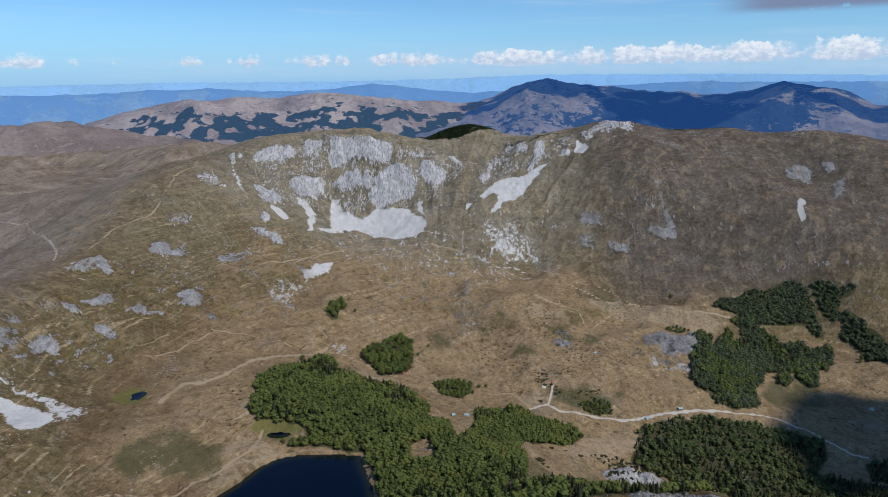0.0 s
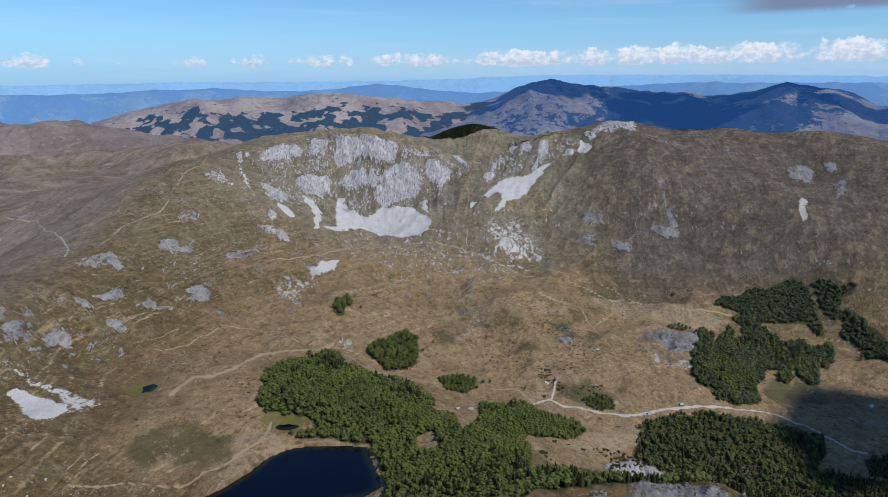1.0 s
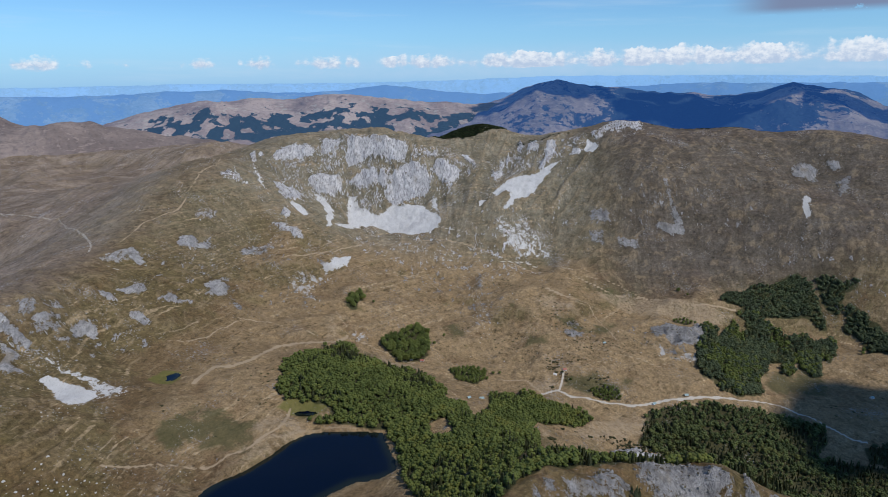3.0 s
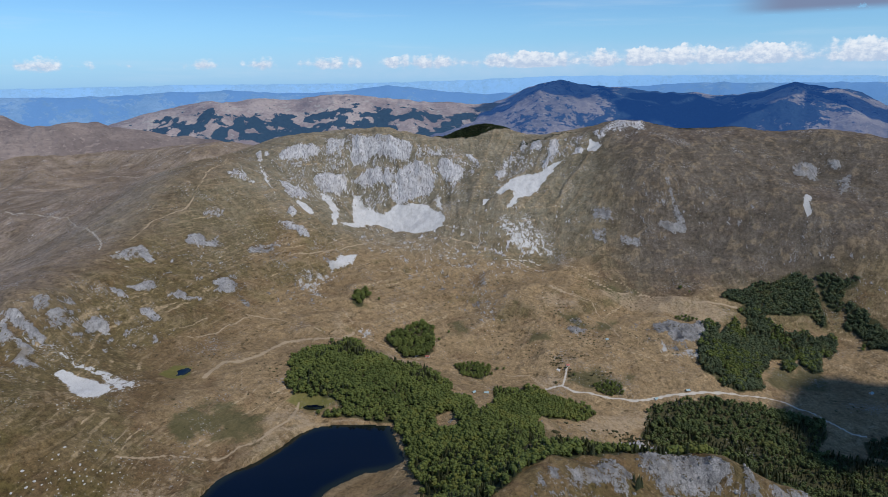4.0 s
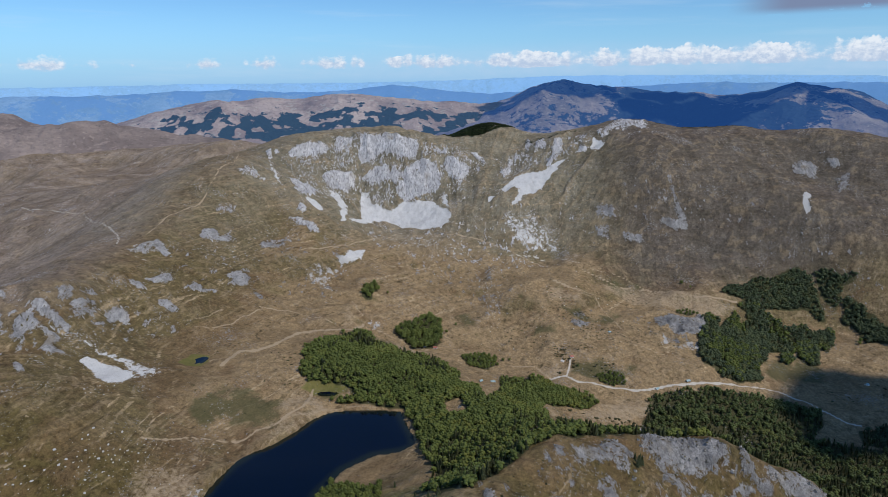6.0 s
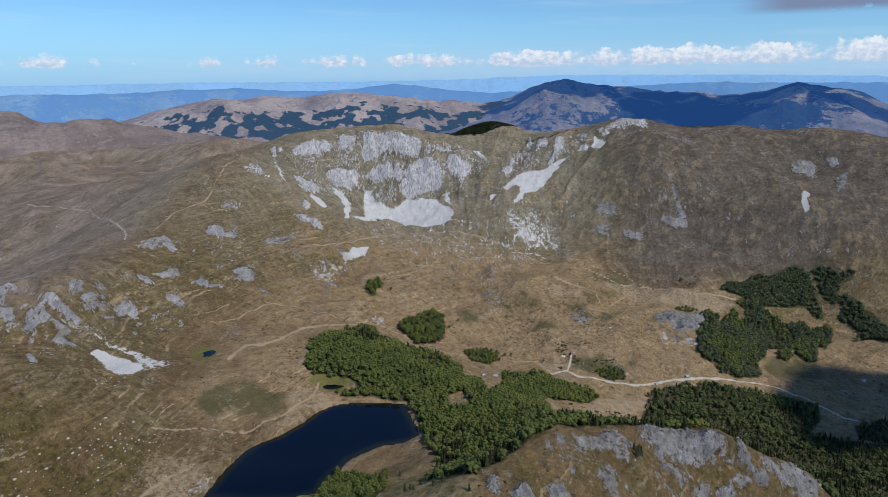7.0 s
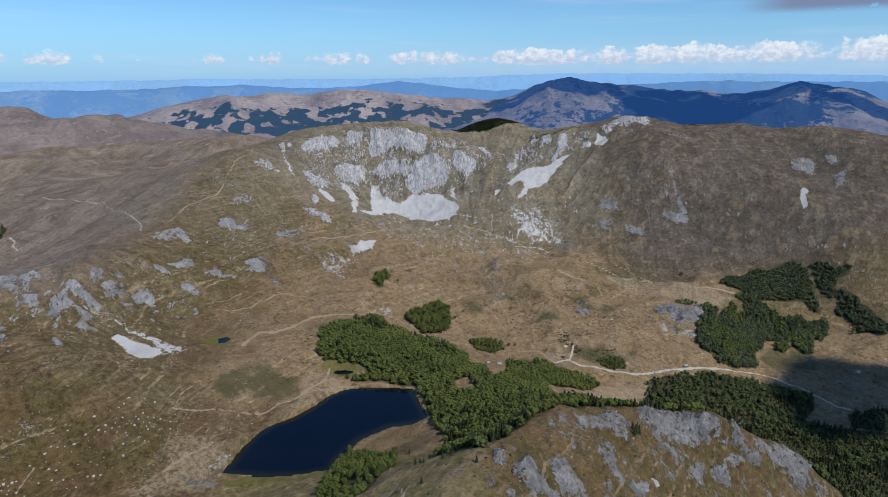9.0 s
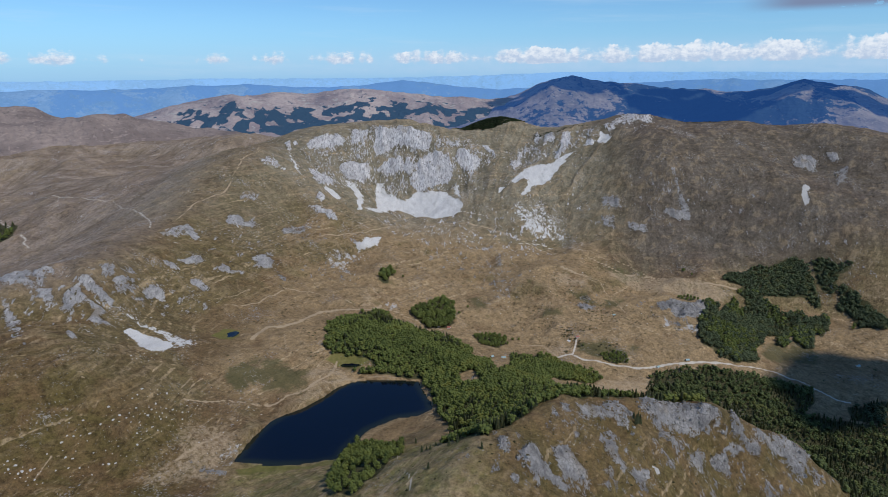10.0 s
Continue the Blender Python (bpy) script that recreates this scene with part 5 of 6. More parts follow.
def combed(turned, seed, steps=11, stride=3.2):
    """Grain drawn out along the fall of the land, or along its contours."""
    reach = 12.0
    gx = (ground_at(GX + reach, GY) - ground_at(GX - reach, GY)) / (2 * reach)
    gy = (ground_at(GX, GY + reach) - ground_at(GX, GY - reach)) / (2 * reach)
    k = np.hypot(gx, gy) + 1e-4
    ux, uy = (gx / k, gy / k) if not turned else (-gy / k, gx / k)
    i0, j0 = np.arange(len(xs)), np.arange(len(ys))
    grain = np.random.RandomState(seed).rand(*GX.shape)
    total = grain.copy()
    for way in (-1, 1):
        px, py = GX.copy(), GY.copy()
        for step in range(steps):
            i = np.clip(np.searchsorted(xs, px), 0, len(xs) - 1)
            j = np.clip(np.searchsorted(ys, py), 0, len(ys) - 1)
            px, py = px + way * stride * ux[j, i], py + way * stride * uy[j, i]
            i = np.clip(np.searchsorted(xs, px), 0, len(xs) - 1)
            j = np.clip(np.searchsorted(ys, py), 0, len(ys) - 1)
            total += grain[j, i]
    total /= 2 * steps + 1
    flat = smooth(0.03, 0.16, k)
    return np.clip(0.5 + (total - total.mean()) / total.std() * 0.22 * flat, 0, 1)


M["run"] = combed(False, 3)
M["ledge"] = combed(True, 4)
M["track"] = combed(True, 6, 24, 3.4)


def grid_object(name, X, Y, Z, material, layers):
    ny, nx = X.shape
    idx = np.arange(nx * ny).reshape(ny, nx)
    quads = np.stack([idx[:-1, :-1], idx[:-1, 1:], idx[1:, 1:], idx[1:, :-1]], -1).reshape(-1, 4)
    me = bpy.data.meshes.new(name)
    me.vertices.add(nx * ny)
    me.vertices.foreach_set("co", np.stack([X, Y, Z], -1).astype(np.float32).ravel())
    me.loops.add(quads.size)
    me.loops.foreach_set("vertex_index", quads.astype(np.int32).ravel())
    me.polygons.add(len(quads))
    me.polygons.foreach_set("loop_start", np.arange(0, quads.size, 4, dtype=np.int32))
    me.polygons.foreach_set("use_smooth", np.ones(len(quads), bool))
    for key, values in layers.items():
        a = me.attributes.new(key, "FLOAT", "POINT")
        a.data.foreach_set("value", values.astype(np.float32).ravel())
    me.materials.append(material)
    me.update()
    me.validate()
    return new(name, me)


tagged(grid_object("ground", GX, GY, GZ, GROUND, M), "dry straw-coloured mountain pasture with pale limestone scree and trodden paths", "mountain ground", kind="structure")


def water_sheet(name, outline, level, label):
    q = np.array(outline)
    lo, hi = q.min(0) - 4, q.max(0) + 4
    step = max(1.0, (hi - lo).max() / 90)
    X, Y = np.meshgrid(np.arange(lo[0], hi[0], step), np.arange(lo[1], hi[1], step))
    d = inside(X, Y, outline)
    bm = bmesh.new()
    vs = {}
    for j in range(X.shape[0] - 1):
        for i in range(X.shape[1] - 1):
            if max(d[j, i], d[j + 1, i], d[j, i + 1], d[j + 1, i + 1]) > -3:
                ring = []
                for k in ((j, i), (j, i + 1), (j + 1, i + 1), (j + 1, i)):
                    if k not in vs:
                        vs[k] = bm.verts.new((X[k], Y[k], level))
                    ring.append(vs[k])
                bm.faces.new(ring)
    me = bpy.data.meshes.new(name)
    keys = list(vs)
    bm.verts.index_update()
    bm.to_mesh(me)
    a = me.attributes.new("depth", "FLOAT", "POINT")
    a.data.foreach_set("value", [float(d[k]) * (1 if name == "lake_water" else 6) for k in keys])
    me.materials.append(WATER)
    return tagged(new(name, me), label, "lake", kind="structure")


water_sheet("lake_water", LAKE, LAKE_Z, "deep dark blue mountain lake in a grassy hollow")
for q in POOLS:
    c = np.array(q).mean(0)
    water_sheet("tarn_water", q, float(ground_at(*c)) + 0.7, "small dark tarn in trodden pasture")

# ---- distance ----
EYE0 = (-19.0, -81.0, 428.0)


def range_strip(name, label, profile, near, far, low, material, seed, relief=0.3, woods=(0.5, 0.25, 0.0), cells=(420, 80), patch=420, lean=((-60, 0), (60, 0)), back=0.55):
    """A range of hills whose crest has the given bearing and rise, in degrees."""
    az = np.linspace(profile[0][0], profile[-1][0], cells[0])
    el = np.interp(az, [p[0] for p in profile], [p[1] for p in profile])
    s = np.linspace(0, 1.25, cells[1])
    A, S = np.meshgrid(np.radians(az), s)
    rr = near + (far - near) * S
    X, Y = EYE0[0] + rr * np.sin(A), EYE0[1] + rr * np.cos(A)
    crest = EYE0[2] + far * np.tan(np.radians(el))[None]
    crest = crest + 5 * fbm(X[:1] * 0 + az[None] * 40, X[:1] * 0, 25, 3, seed)
    base = EYE0[2] + near * math.tan(radians(low))
    rise = np.where(S <= 1, np.sin(np.clip(S, 0, 1) * math.pi / 2) ** 0.9, 1 - back * (np.clip(S - 1, 0, 1) / 0.25) ** 1.3)
    Z = base + (crest - base) * rise
    Z = Z + (crest - base) * relief * np.clip(S * (1.0 - S) * 4, 0, 1) * (fbm(X, Y, 520, 5, seed + 3, True) + 0.1 * fbm(X, Y, 130, 4, seed + 5, True))
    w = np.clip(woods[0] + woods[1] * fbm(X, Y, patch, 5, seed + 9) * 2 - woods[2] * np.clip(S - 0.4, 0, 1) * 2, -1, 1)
    # lean shifts the dark cover by bearing
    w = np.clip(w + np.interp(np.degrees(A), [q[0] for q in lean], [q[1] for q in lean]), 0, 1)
    ob = grid_object(name, X, Y, Z, material, {"woods": w})
    return tagged(ob, label, "hills", kind="structure")


HEATH = [(-30.5, -4.2), (-28, -3.22), (-26.2, -2.69), (-23.6, -2.07), (-21.4, -1.69), (-20.5, -1.53), (-18.8, -1.75), (-16.3, -1.4), (-13.8, -1.59), (-11.2, -1.27), (-9, -1.21), (-7.1, -1.44), (-4.2, -1.77), (-2.2, -2.04), (-0.3, -2.02), (2.2, -2.24), (3.6, -2.2), (8, -2.9), (14, -4.0)]
PEAKS = [(-2, -3.3), (3.1, -2.2), (4.6, -1.7), (6, -1.01), (7.5, -0.56), (8.6, -0.39), (9.8, -0.45), (11.2, -0.74), (13.1, -1.04), (14.5, -1.1), (15.8, -1.25), (17.2, -1.53), (18.5, -1.45), (20, -1.41), (21.5, -1.64), (23.1, -1.56), (24.7, -1.3), (25.8, -0.97), (26.9, -0.73), (28.1, -1.03), (29.2, -1.24), (30.3, -1.33), (31.4, -1.65), (32.8, -2.32), (36, -2.6), (44, -3)]
HAZE1 = [(-60, -0.35), (-34.7, -0.32), (-27.4, -0.3), (-19.1, -0.26), (-9.9, -0.36), (-0.3, -0.24), (9.3, 0.02), (18.4, -0.06), (26.5, -0.16), (32.5, -0.3), (60, -0.2)]
HAZE2 = [(-60, -1.0), (-35, -1.0), (-30.6, -1.06), (-26, -0.95), (-22.1, -0.84), (-19, -0.72), (-17.4, -0.85), (-14.7, -1.05), (-11.9, -1.12), (-9, -0.93), (-5.6, -0.52), (-3.2, -0.79), (-0.3, -1.21), (2.7, -1.4), (12, -1.0), (20, -0.7), (33, -0.75), (60, -0.8)]
WESTKNOB = [(-48, -2.6), (-40, -2.3), (-35.7, -2.06), (-34.5, -2.18), (-33.2, -2.95), (-31, -3.7)]
LEFTHILL = [(-48, -3.2), (-35.7, -3.3), (-32.3, -3.02), (-30.1, -2.97), (-28.5, -2.9), (-27.7, -3.25), (-26.1, -3.5), (-24.9, -3.8), (-23.3, -4.22), (-22, -4.2), (-20.2, -4.58), (-17, -5.3)]
# bluish base tones and emission stand in for the haze before each range
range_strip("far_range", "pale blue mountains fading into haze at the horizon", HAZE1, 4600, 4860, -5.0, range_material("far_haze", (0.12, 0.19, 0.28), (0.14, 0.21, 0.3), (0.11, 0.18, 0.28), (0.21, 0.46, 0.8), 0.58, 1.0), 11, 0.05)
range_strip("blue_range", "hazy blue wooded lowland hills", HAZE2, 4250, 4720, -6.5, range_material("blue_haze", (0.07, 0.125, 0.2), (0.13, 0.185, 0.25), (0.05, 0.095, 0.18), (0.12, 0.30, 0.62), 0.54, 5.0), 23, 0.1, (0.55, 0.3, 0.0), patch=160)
# lean thickens dark cover to the east; part of it paints the cloud shadow
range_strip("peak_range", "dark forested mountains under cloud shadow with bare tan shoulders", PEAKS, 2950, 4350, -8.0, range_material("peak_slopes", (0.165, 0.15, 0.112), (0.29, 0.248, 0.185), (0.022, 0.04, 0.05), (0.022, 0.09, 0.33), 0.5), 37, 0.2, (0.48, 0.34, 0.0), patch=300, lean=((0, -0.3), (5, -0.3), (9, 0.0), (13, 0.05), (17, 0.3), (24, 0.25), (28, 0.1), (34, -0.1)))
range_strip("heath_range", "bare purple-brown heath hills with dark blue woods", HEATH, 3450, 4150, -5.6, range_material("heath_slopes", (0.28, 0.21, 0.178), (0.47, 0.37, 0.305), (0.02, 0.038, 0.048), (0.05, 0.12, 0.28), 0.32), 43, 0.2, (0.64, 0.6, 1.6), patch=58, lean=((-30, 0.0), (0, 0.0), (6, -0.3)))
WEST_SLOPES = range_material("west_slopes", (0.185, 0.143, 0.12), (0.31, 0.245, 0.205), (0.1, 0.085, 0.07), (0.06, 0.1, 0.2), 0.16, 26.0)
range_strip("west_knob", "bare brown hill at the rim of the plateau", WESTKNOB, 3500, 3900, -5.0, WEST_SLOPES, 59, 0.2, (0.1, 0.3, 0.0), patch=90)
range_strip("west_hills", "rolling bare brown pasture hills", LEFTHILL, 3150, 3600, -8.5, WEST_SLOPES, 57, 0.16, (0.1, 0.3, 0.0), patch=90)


def cloud(centre, size, seed, label):
    """A heap of vapour billows in one mesh."""
    rng = np.random.RandomState(seed)
    bm = bmesh.new()
    for k in range(38):
        u = rng.uniform(-1, 1, 3)
        r = (0.22 + 0.2 * rng.rand()) * (1.1 - 0.6 * abs(u[0]))
        q = Matrix.Translation((centre[0] + u[0] * size[0], centre[1] + u[1] * size[1] * 0.7, centre[2] + abs(u[2]) * size[2] * 0.5)) @ Matrix.Diagonal((size[0] * r, size[1] * r * 1.2, size[2] * r * 1.3, 1))
        bmesh.ops.create_icosphere(bm, subdivisions=3, radius=1, matrix=q)
    for v in bm.verts:
        v.co += Vector(noise.noise_vector(v.co / (0.22 * size[0]))) * 0.09 * size[0] + Vector(noise.noise_vector(v.co / (0.06 * size[0]))) * 0.03 * size[0]
    me = bpy.data.meshes.new("cloud")
    bm.to_mesh(me)
    bm.free()
    me.materials.append(CLOUD)
    me.polygons.foreach_set("use_smooth", [True] * len(me.polygons))
    return tagged(new("cloud", me), label, "cloud")


for n, (at, high, size) in enumerate((((685, 812, -90), 2000, (178, 140, 85)), ((600, 3780, 370), 1500, (330, 330, 130)), ((1480, 3450, 290), 1500, (520, 420, 150)), ((2150, 3150, 280), 1450, (260, 220, 110)))):
    cloud(tuple(Vector(at) + sd * high), size, n + 3, "heaped white cumulus cloud drifting over the mountains")



# ---- rock outcrops ----
def rock_template(seed, material):
    """A split, ridged block of limestone about 2 units across."""
    rng = np.random.RandomState(seed)
    bm = bmesh.new()
    bmesh.ops.create_icosphere(bm, subdivisions=2, radius=1)
    for v in bm.verts:
        n = v.co.normalized()
        v.co = n * (0.82 + 0.3 * noise.noise(n * 1.3 + Vector((seed * 3.1, 0, 0))) + 0.22 * noise.noise(n * 3.1 + Vector((0, seed * 1.7, 0))))
    for k in range(7):
        d = Vector(rng.normal(size=3)).normalized()
        d.z *= 0.5
        cut = 0.45 + 0.35 * rng.rand()
        for v in bm.verts:
            e = v.co.dot(d) - cut
            if e > 0:
                v.co -= d * e * 0.85
    me = bpy.data.meshes.new("rock_rib")
    bm.to_mesh(me)
    bm.free()
    me.materials.append(material)
    return me


RIBS = [rock_template(k, ROCK) for k in range(9)]
PALE_RIBS = [rock_template(k + 9, PALE_ROCK) for k in range(9)]
MID_RIBS = [rock_template(k + 18, MID_ROCK) for k in range(9)]


def scatter(outline, spacing, seed, keep=1.0, margin=0.0, ragged=4):
    """Uneven points inside an outline, in metres."""
    rng = np.random.RandomState(seed)
    q = np.array(outline, float)
    lo, hi = q.min(0), q.max(0)
    n = int((hi - lo).prod() / spacing**2 * 2.6) + 8
    p = rng.rand(n, 2) * (hi - lo) + lo
    w = ragged * fbm(p[:, 0], p[:, 1], 18, 3, seed)
    p = p[inside(p[:, 0] + w, p[:, 1] + w, outline) > margin]
    cell, out = {}, []
    for x, y in p:
        i, j = int(x // spacing), int(y // spacing)
        if all((x - a) ** 2 + (y - b) ** 2 > spacing**2 for u in (-1, 0, 1) for v in (-1, 0, 1) for a, b in cell.get((i + u, j + v), ())):
            cell.setdefault((i, j), []).append((x, y))
            if rng.rand() < keep:
                out.append((x, y))
    return np.array(out).reshape(-1, 2)


def outcrop(name, outline, spacing, size, seed, label):
    pts = scatter(outline, spacing, seed, 0.8)
    pts = pts[fbm(pts[:, 0], pts[:, 1] * 0.5, 30, 3, seed) > -0.25]
    if len(pts) == 0:
        pts = np.array(outline, float).mean(0)[None]
    rng = np.random.RandomState(seed)
    c = pts.mean(0)
    base = new("rock_outcrop")
    base.empty_display_size = 5
    base.location = (c[0], c[1], float(ground_at(*c)))
    tagged(base, label, "rock outcrop", "limestone outcrops")
    e = 6.0
    gx = (ground_at(pts[:, 0] + e, pts[:, 1]) - ground_at(pts[:, 0] - e, pts[:, 1])) / (2 * e)
    gy = (ground_at(pts[:, 0], pts[:, 1] + e) - ground_at(pts[:, 0], pts[:, 1] - e)) / (2 * e)
    zz = ground_at(pts[:, 0], pts[:, 1])
    for (x, y), z, sx, sy in zip(pts, zz, gx, gy):
        k = size * (0.55 + 0.75 * rng.rand() ** 1.5)
        down = math.atan2(-sy, -sx)
        steep = math.atan(math.hypot(sx, sy))
        # long axis down the slope, laid back against it; the knoll's crags break into blocks
        blocky = y < 560
        m = Matrix.Translation((x, y, z - (0.05 if blocky else 0.3) * k)) @ Matrix.Rotation(down, 4, "Z") @ Matrix.Rotation(steep, 4, "Y") @ Matrix.Rotation(rng.uniform(-0.35, 0.35), 4, "Z")
        stout = Matrix.Diagonal((k * (0.7 + 0.6 * rng.rand()), k * (0.55 + 0.4 * rng.rand()), k * (0.6 + 0.5 * rng.rand()), 1))
        m = m @ stout if blocky else m @ Matrix.Diagonal((k * (1.2 + 1.1 * rng.rand()), k * (0.4 + 0.35 * rng.rand()), k * (0.35 + 0.3 * rng.rand()), 1))
        rib = new("rock_rib", (PALE_RIBS if float(pale_at(x, y)) > 0.5 else MID_RIBS if float(pale_at(x, y)) > 0.15 else RIBS)[rng.randint(9)])
        rib.parent = base
        rib.matrix_basis = Matrix.Translation(-base.location) @ m


for n, (key, (outline, share)) in enumerate(CRAGS.items()):
    big = key.startswith("cliff_")
    near = np.array(outline)[:, 1].mean() < 900
    grain = min(3.6, max(1.6, 0.14 * breadth(outline)))
    outcrop(key, outline, *((6.0, 3.8) if big else (1.25 * grain / share, 0.85 * grain) if near and np.array(outline)[:, 1].mean() < 560 else (1.7 * grain / share, grain)), 100 + n,
            "pale grey limestone cliff above a white scree fan" if big else "weathered grey limestone crag breaking through grass" if near else "grey limestone rock outcrop on a brown grass slope")


# ---- trees ----
def lump(rng, centre, r, squash=0.8):
    """A leafy clump: a rough, broken little solid."""
    t = (1 + 5**0.5) / 2
    base = np.array([(-1, t, 0), (1, t, 0), (-1, -t, 0), (1, -t, 0), (0, -1, t), (0, 1, t), (0, -1, -t), (0, 1, -t), (t, 0, -1), (t, 0, 1), (-t, 0, -1), (-t, 0, 1)]) / 1.9
    faces = [(0, 11, 5), (0, 5, 1), (0, 1, 7), (0, 7, 10), (0, 10, 11), (1, 5, 9), (5, 11, 4), (11, 10, 2), (10, 7, 6), (7, 1, 8), (3, 9, 4), (3, 4, 2), (3, 2, 6), (3, 6, 8), (3, 8, 9), (4, 9, 5), (2, 4, 11), (6, 2, 10), (8, 6, 7), (9, 8, 1)]
    a = rng.rand() * 6.28
    rot = np.array([[math.cos(a), -math.sin(a), 0], [math.sin(a), math.cos(a), 0], [0, 0, 1]])
    v = (base * (0.65 + 0.6 * rng.rand(12, 1))) @ rot.T * r * (1, 1, squash) + centre
    return v, np.array(faces)


def spray(rng, centre, r, n, fine=1.0):
    """Loose leaf sprays round a crown."""
    d = rng.normal(size=(n, 3))
    d /= np.linalg.norm(d, axis=1, keepdims=True)
    c = centre + d * r * (0.9 + 0.25 * rng.rand(n, 1))
    v = (c[:, None] + rng.normal(size=(n, 3, 3)) * 0.15 * fine * np.mean(r)).reshape(-1, 3)
    return v, np.arange(3 * n).reshape(-1, 3)


def merge(pieces):
    vs, fs, k = [], [], 0
    for v, f in pieces:
        vs.append(v)
        fs.append(f + k)
        k += len(v)
    return np.concatenate(vs), np.concatenate(fs)


def beech_crown(seed, lumps=8, sprays=30, fine=0.9):
    """Unit tree: height 1, spread about 0.75."""
    rng = np.random.RandomState(seed)
    out = []
    for k in range(lumps):
        h = 0.3 + 0.62 * (k + rng.rand()) / lumps
        w = 0.33 * math.sqrt(max(0.02, 1 - ((h - 0.5) / 0.5) ** 2)) * rng.rand() ** 0.4
        a = rng.rand() * 6.28
        out.append(lump(rng, (w * math.cos(a), w * math.sin(a), h), (0.13 + 0.13 * rng.rand()) * fine))
    out.append(lump(rng, (0, 0, 0.55), 0.31, 1.0))
    out.append(spray(rng, np.array((0, 0, 0.6)), np.array((0.4, 0.4, 0.36)), sprays, fine))
    return merge(out)


def fir_crown(seed, tiers=8):
    """Unit fir: drooping ragged tiers that taper to a tip."""
    rng = np.random.RandomState(seed)
    out = []
    for k in range(tiers):
        h = 0.1 + 0.84 * k / tiers
        r = 0.235 * (1 - h) ** 0.8 + 0.014
        n = 7
        a = np.linspace(0, 6.283, n, endpoint=False) + rng.rand()
        rad = r * (0.7 + 0.6 * rng.rand(n))
        ring = np.c_[rad * np.cos(a), rad * np.sin(a), h - 0.05 - 0.05 * rng.rand(n)]
        notch = np.c_[0.5 * r * np.cos(a + 0.45), 0.5 * r * np.sin(a + 0.45), np.full(n, h - 0.01)]
        v = np.concatenate([ring, notch, [[0, 0, h + 0.17]], [[0, 0, h - 0.02]]])
        f = []
        for i in range(n):
            j = (i + 1) % n
            f += [(i, n + i, 2 * n), (n + i, j, 2 * n), (n + i, i, 2 * n + 1), (j, n + i, 2 * n + 1)]
        out.append((v, np.array(f)))
    return merge(out)


def scrub_clump(seed, lumps=4):
    rng = np.random.RandomState(seed)
    return merge([lump(rng, (*rng.uniform(-0.45, 0.45, 2), 0.15 + 0.15 * rng.rand()), 0.3 + 0.2 * rng.rand(), 0.6) for k in range(lumps)])


def trunk_mesh(r=0.022, h=0.5, limbs=4, seed=0):
    rng = np.random.RandomState(seed)
    bm = bmesh.new()
    bmesh.ops.create_cone(bm, segments=7, radius1=r, radius2=r * 0.45, depth=h, matrix=Matrix.Translation((0, 0, h / 2 - 0.03)))
    for k in range(limbs):
        m = Matrix.Translation((0, 0, h * (0.55 + 0.1 * k))) @ Matrix.Rotation(rng.rand() * 6.28, 4, "Z") @ Matrix.Rotation(0.8, 4, "Y") @ Matrix.Translation((0, 0, 0.11))
        bmesh.ops.create_cone(bm, segments=5, radius1=r * 0.4, radius2=r * 0.12, depth=0.22, matrix=m)
    me = bpy.data.meshes.new("trunk")
    bm.to_mesh(me)
    bm.free()
    me.materials.append(BARK)
    return me


BEECHES = [beech_crown(k) for k in range(14)]
FIRS = [fir_crown(20 + k) for k in range(6)]
CLUMPS = [scrub_clump(40 + k) for k in range(6)]


def stand(name, label, kinds, pts, heights, spread, material, seed, category="woodland", extra=0.0):
    """Many plants grown together into one body of wood or scrub."""
    rng = np.random.RandomState(seed)
    zz = ground_at(pts[:, 0], pts[:, 1])
    vs, fs, tints, k = [], [], [], 0
    shade = np.clip(0.5 + 0.55 * fbm(pts[:, 0], pts[:, 1], 30, 3, seed + 7) + rng.uniform(-0.42, 0.42, len(pts)), 0, 1)
    for (x, y), z, h, q in zip(pts, zz, heights, shade):
        v, f = kinds[rng.randint(len(kinds))]
        a = rng.rand() * 6.28
        c, s = math.cos(a), math.sin(a)
        w = h * spread * (0.8 + 0.45 * rng.rand())
        vs.append(np.c_[(v[:, 0] * c - v[:, 1] * s) * w + x, (v[:, 0] * s + v[:, 1] * c) * w + y, v[:, 2] * h + z - 0.02 * h + extra])
        fs.append(f + k)
        tints.append(np.full(len(v), q, np.float32))
        k += len(v)
    vs, fs = np.concatenate(vs).astype(np.float32), np.concatenate(fs).astype(np.int32)
    me = bpy.data.meshes.new(name)
    me.vertices.add(len(vs))
    me.vertices.foreach_set("co", vs.ravel())
    me.loops.add(fs.size)
    me.loops.foreach_set("vertex_index", fs.ravel())
    me.polygons.add(len(fs))
    me.polygons.foreach_set("loop_start", np.arange(0, fs.size, 3, dtype=np.int32))
    me.polygons.foreach_set("use_smooth", np.ones(len(fs), bool))
    me.attributes.new("tint", "FLOAT", "POINT").data.foreach_set("value", np.concatenate(tints))
    me.materials.append(material)
    me.update()
    return tagged(new(name, me), label, category, kind="stuff")


def split_by_noise(p, scale, share, seed):
    n = fbm(p[:, 0], p[:, 1], scale, 3, seed) + np.random.RandomState(seed).uniform(-0.35, 0.35, len(p))
    k = n > np.quantile(n, 1 - share) if len(n) else np.zeros(0, bool)
    return p[k], p[~k]


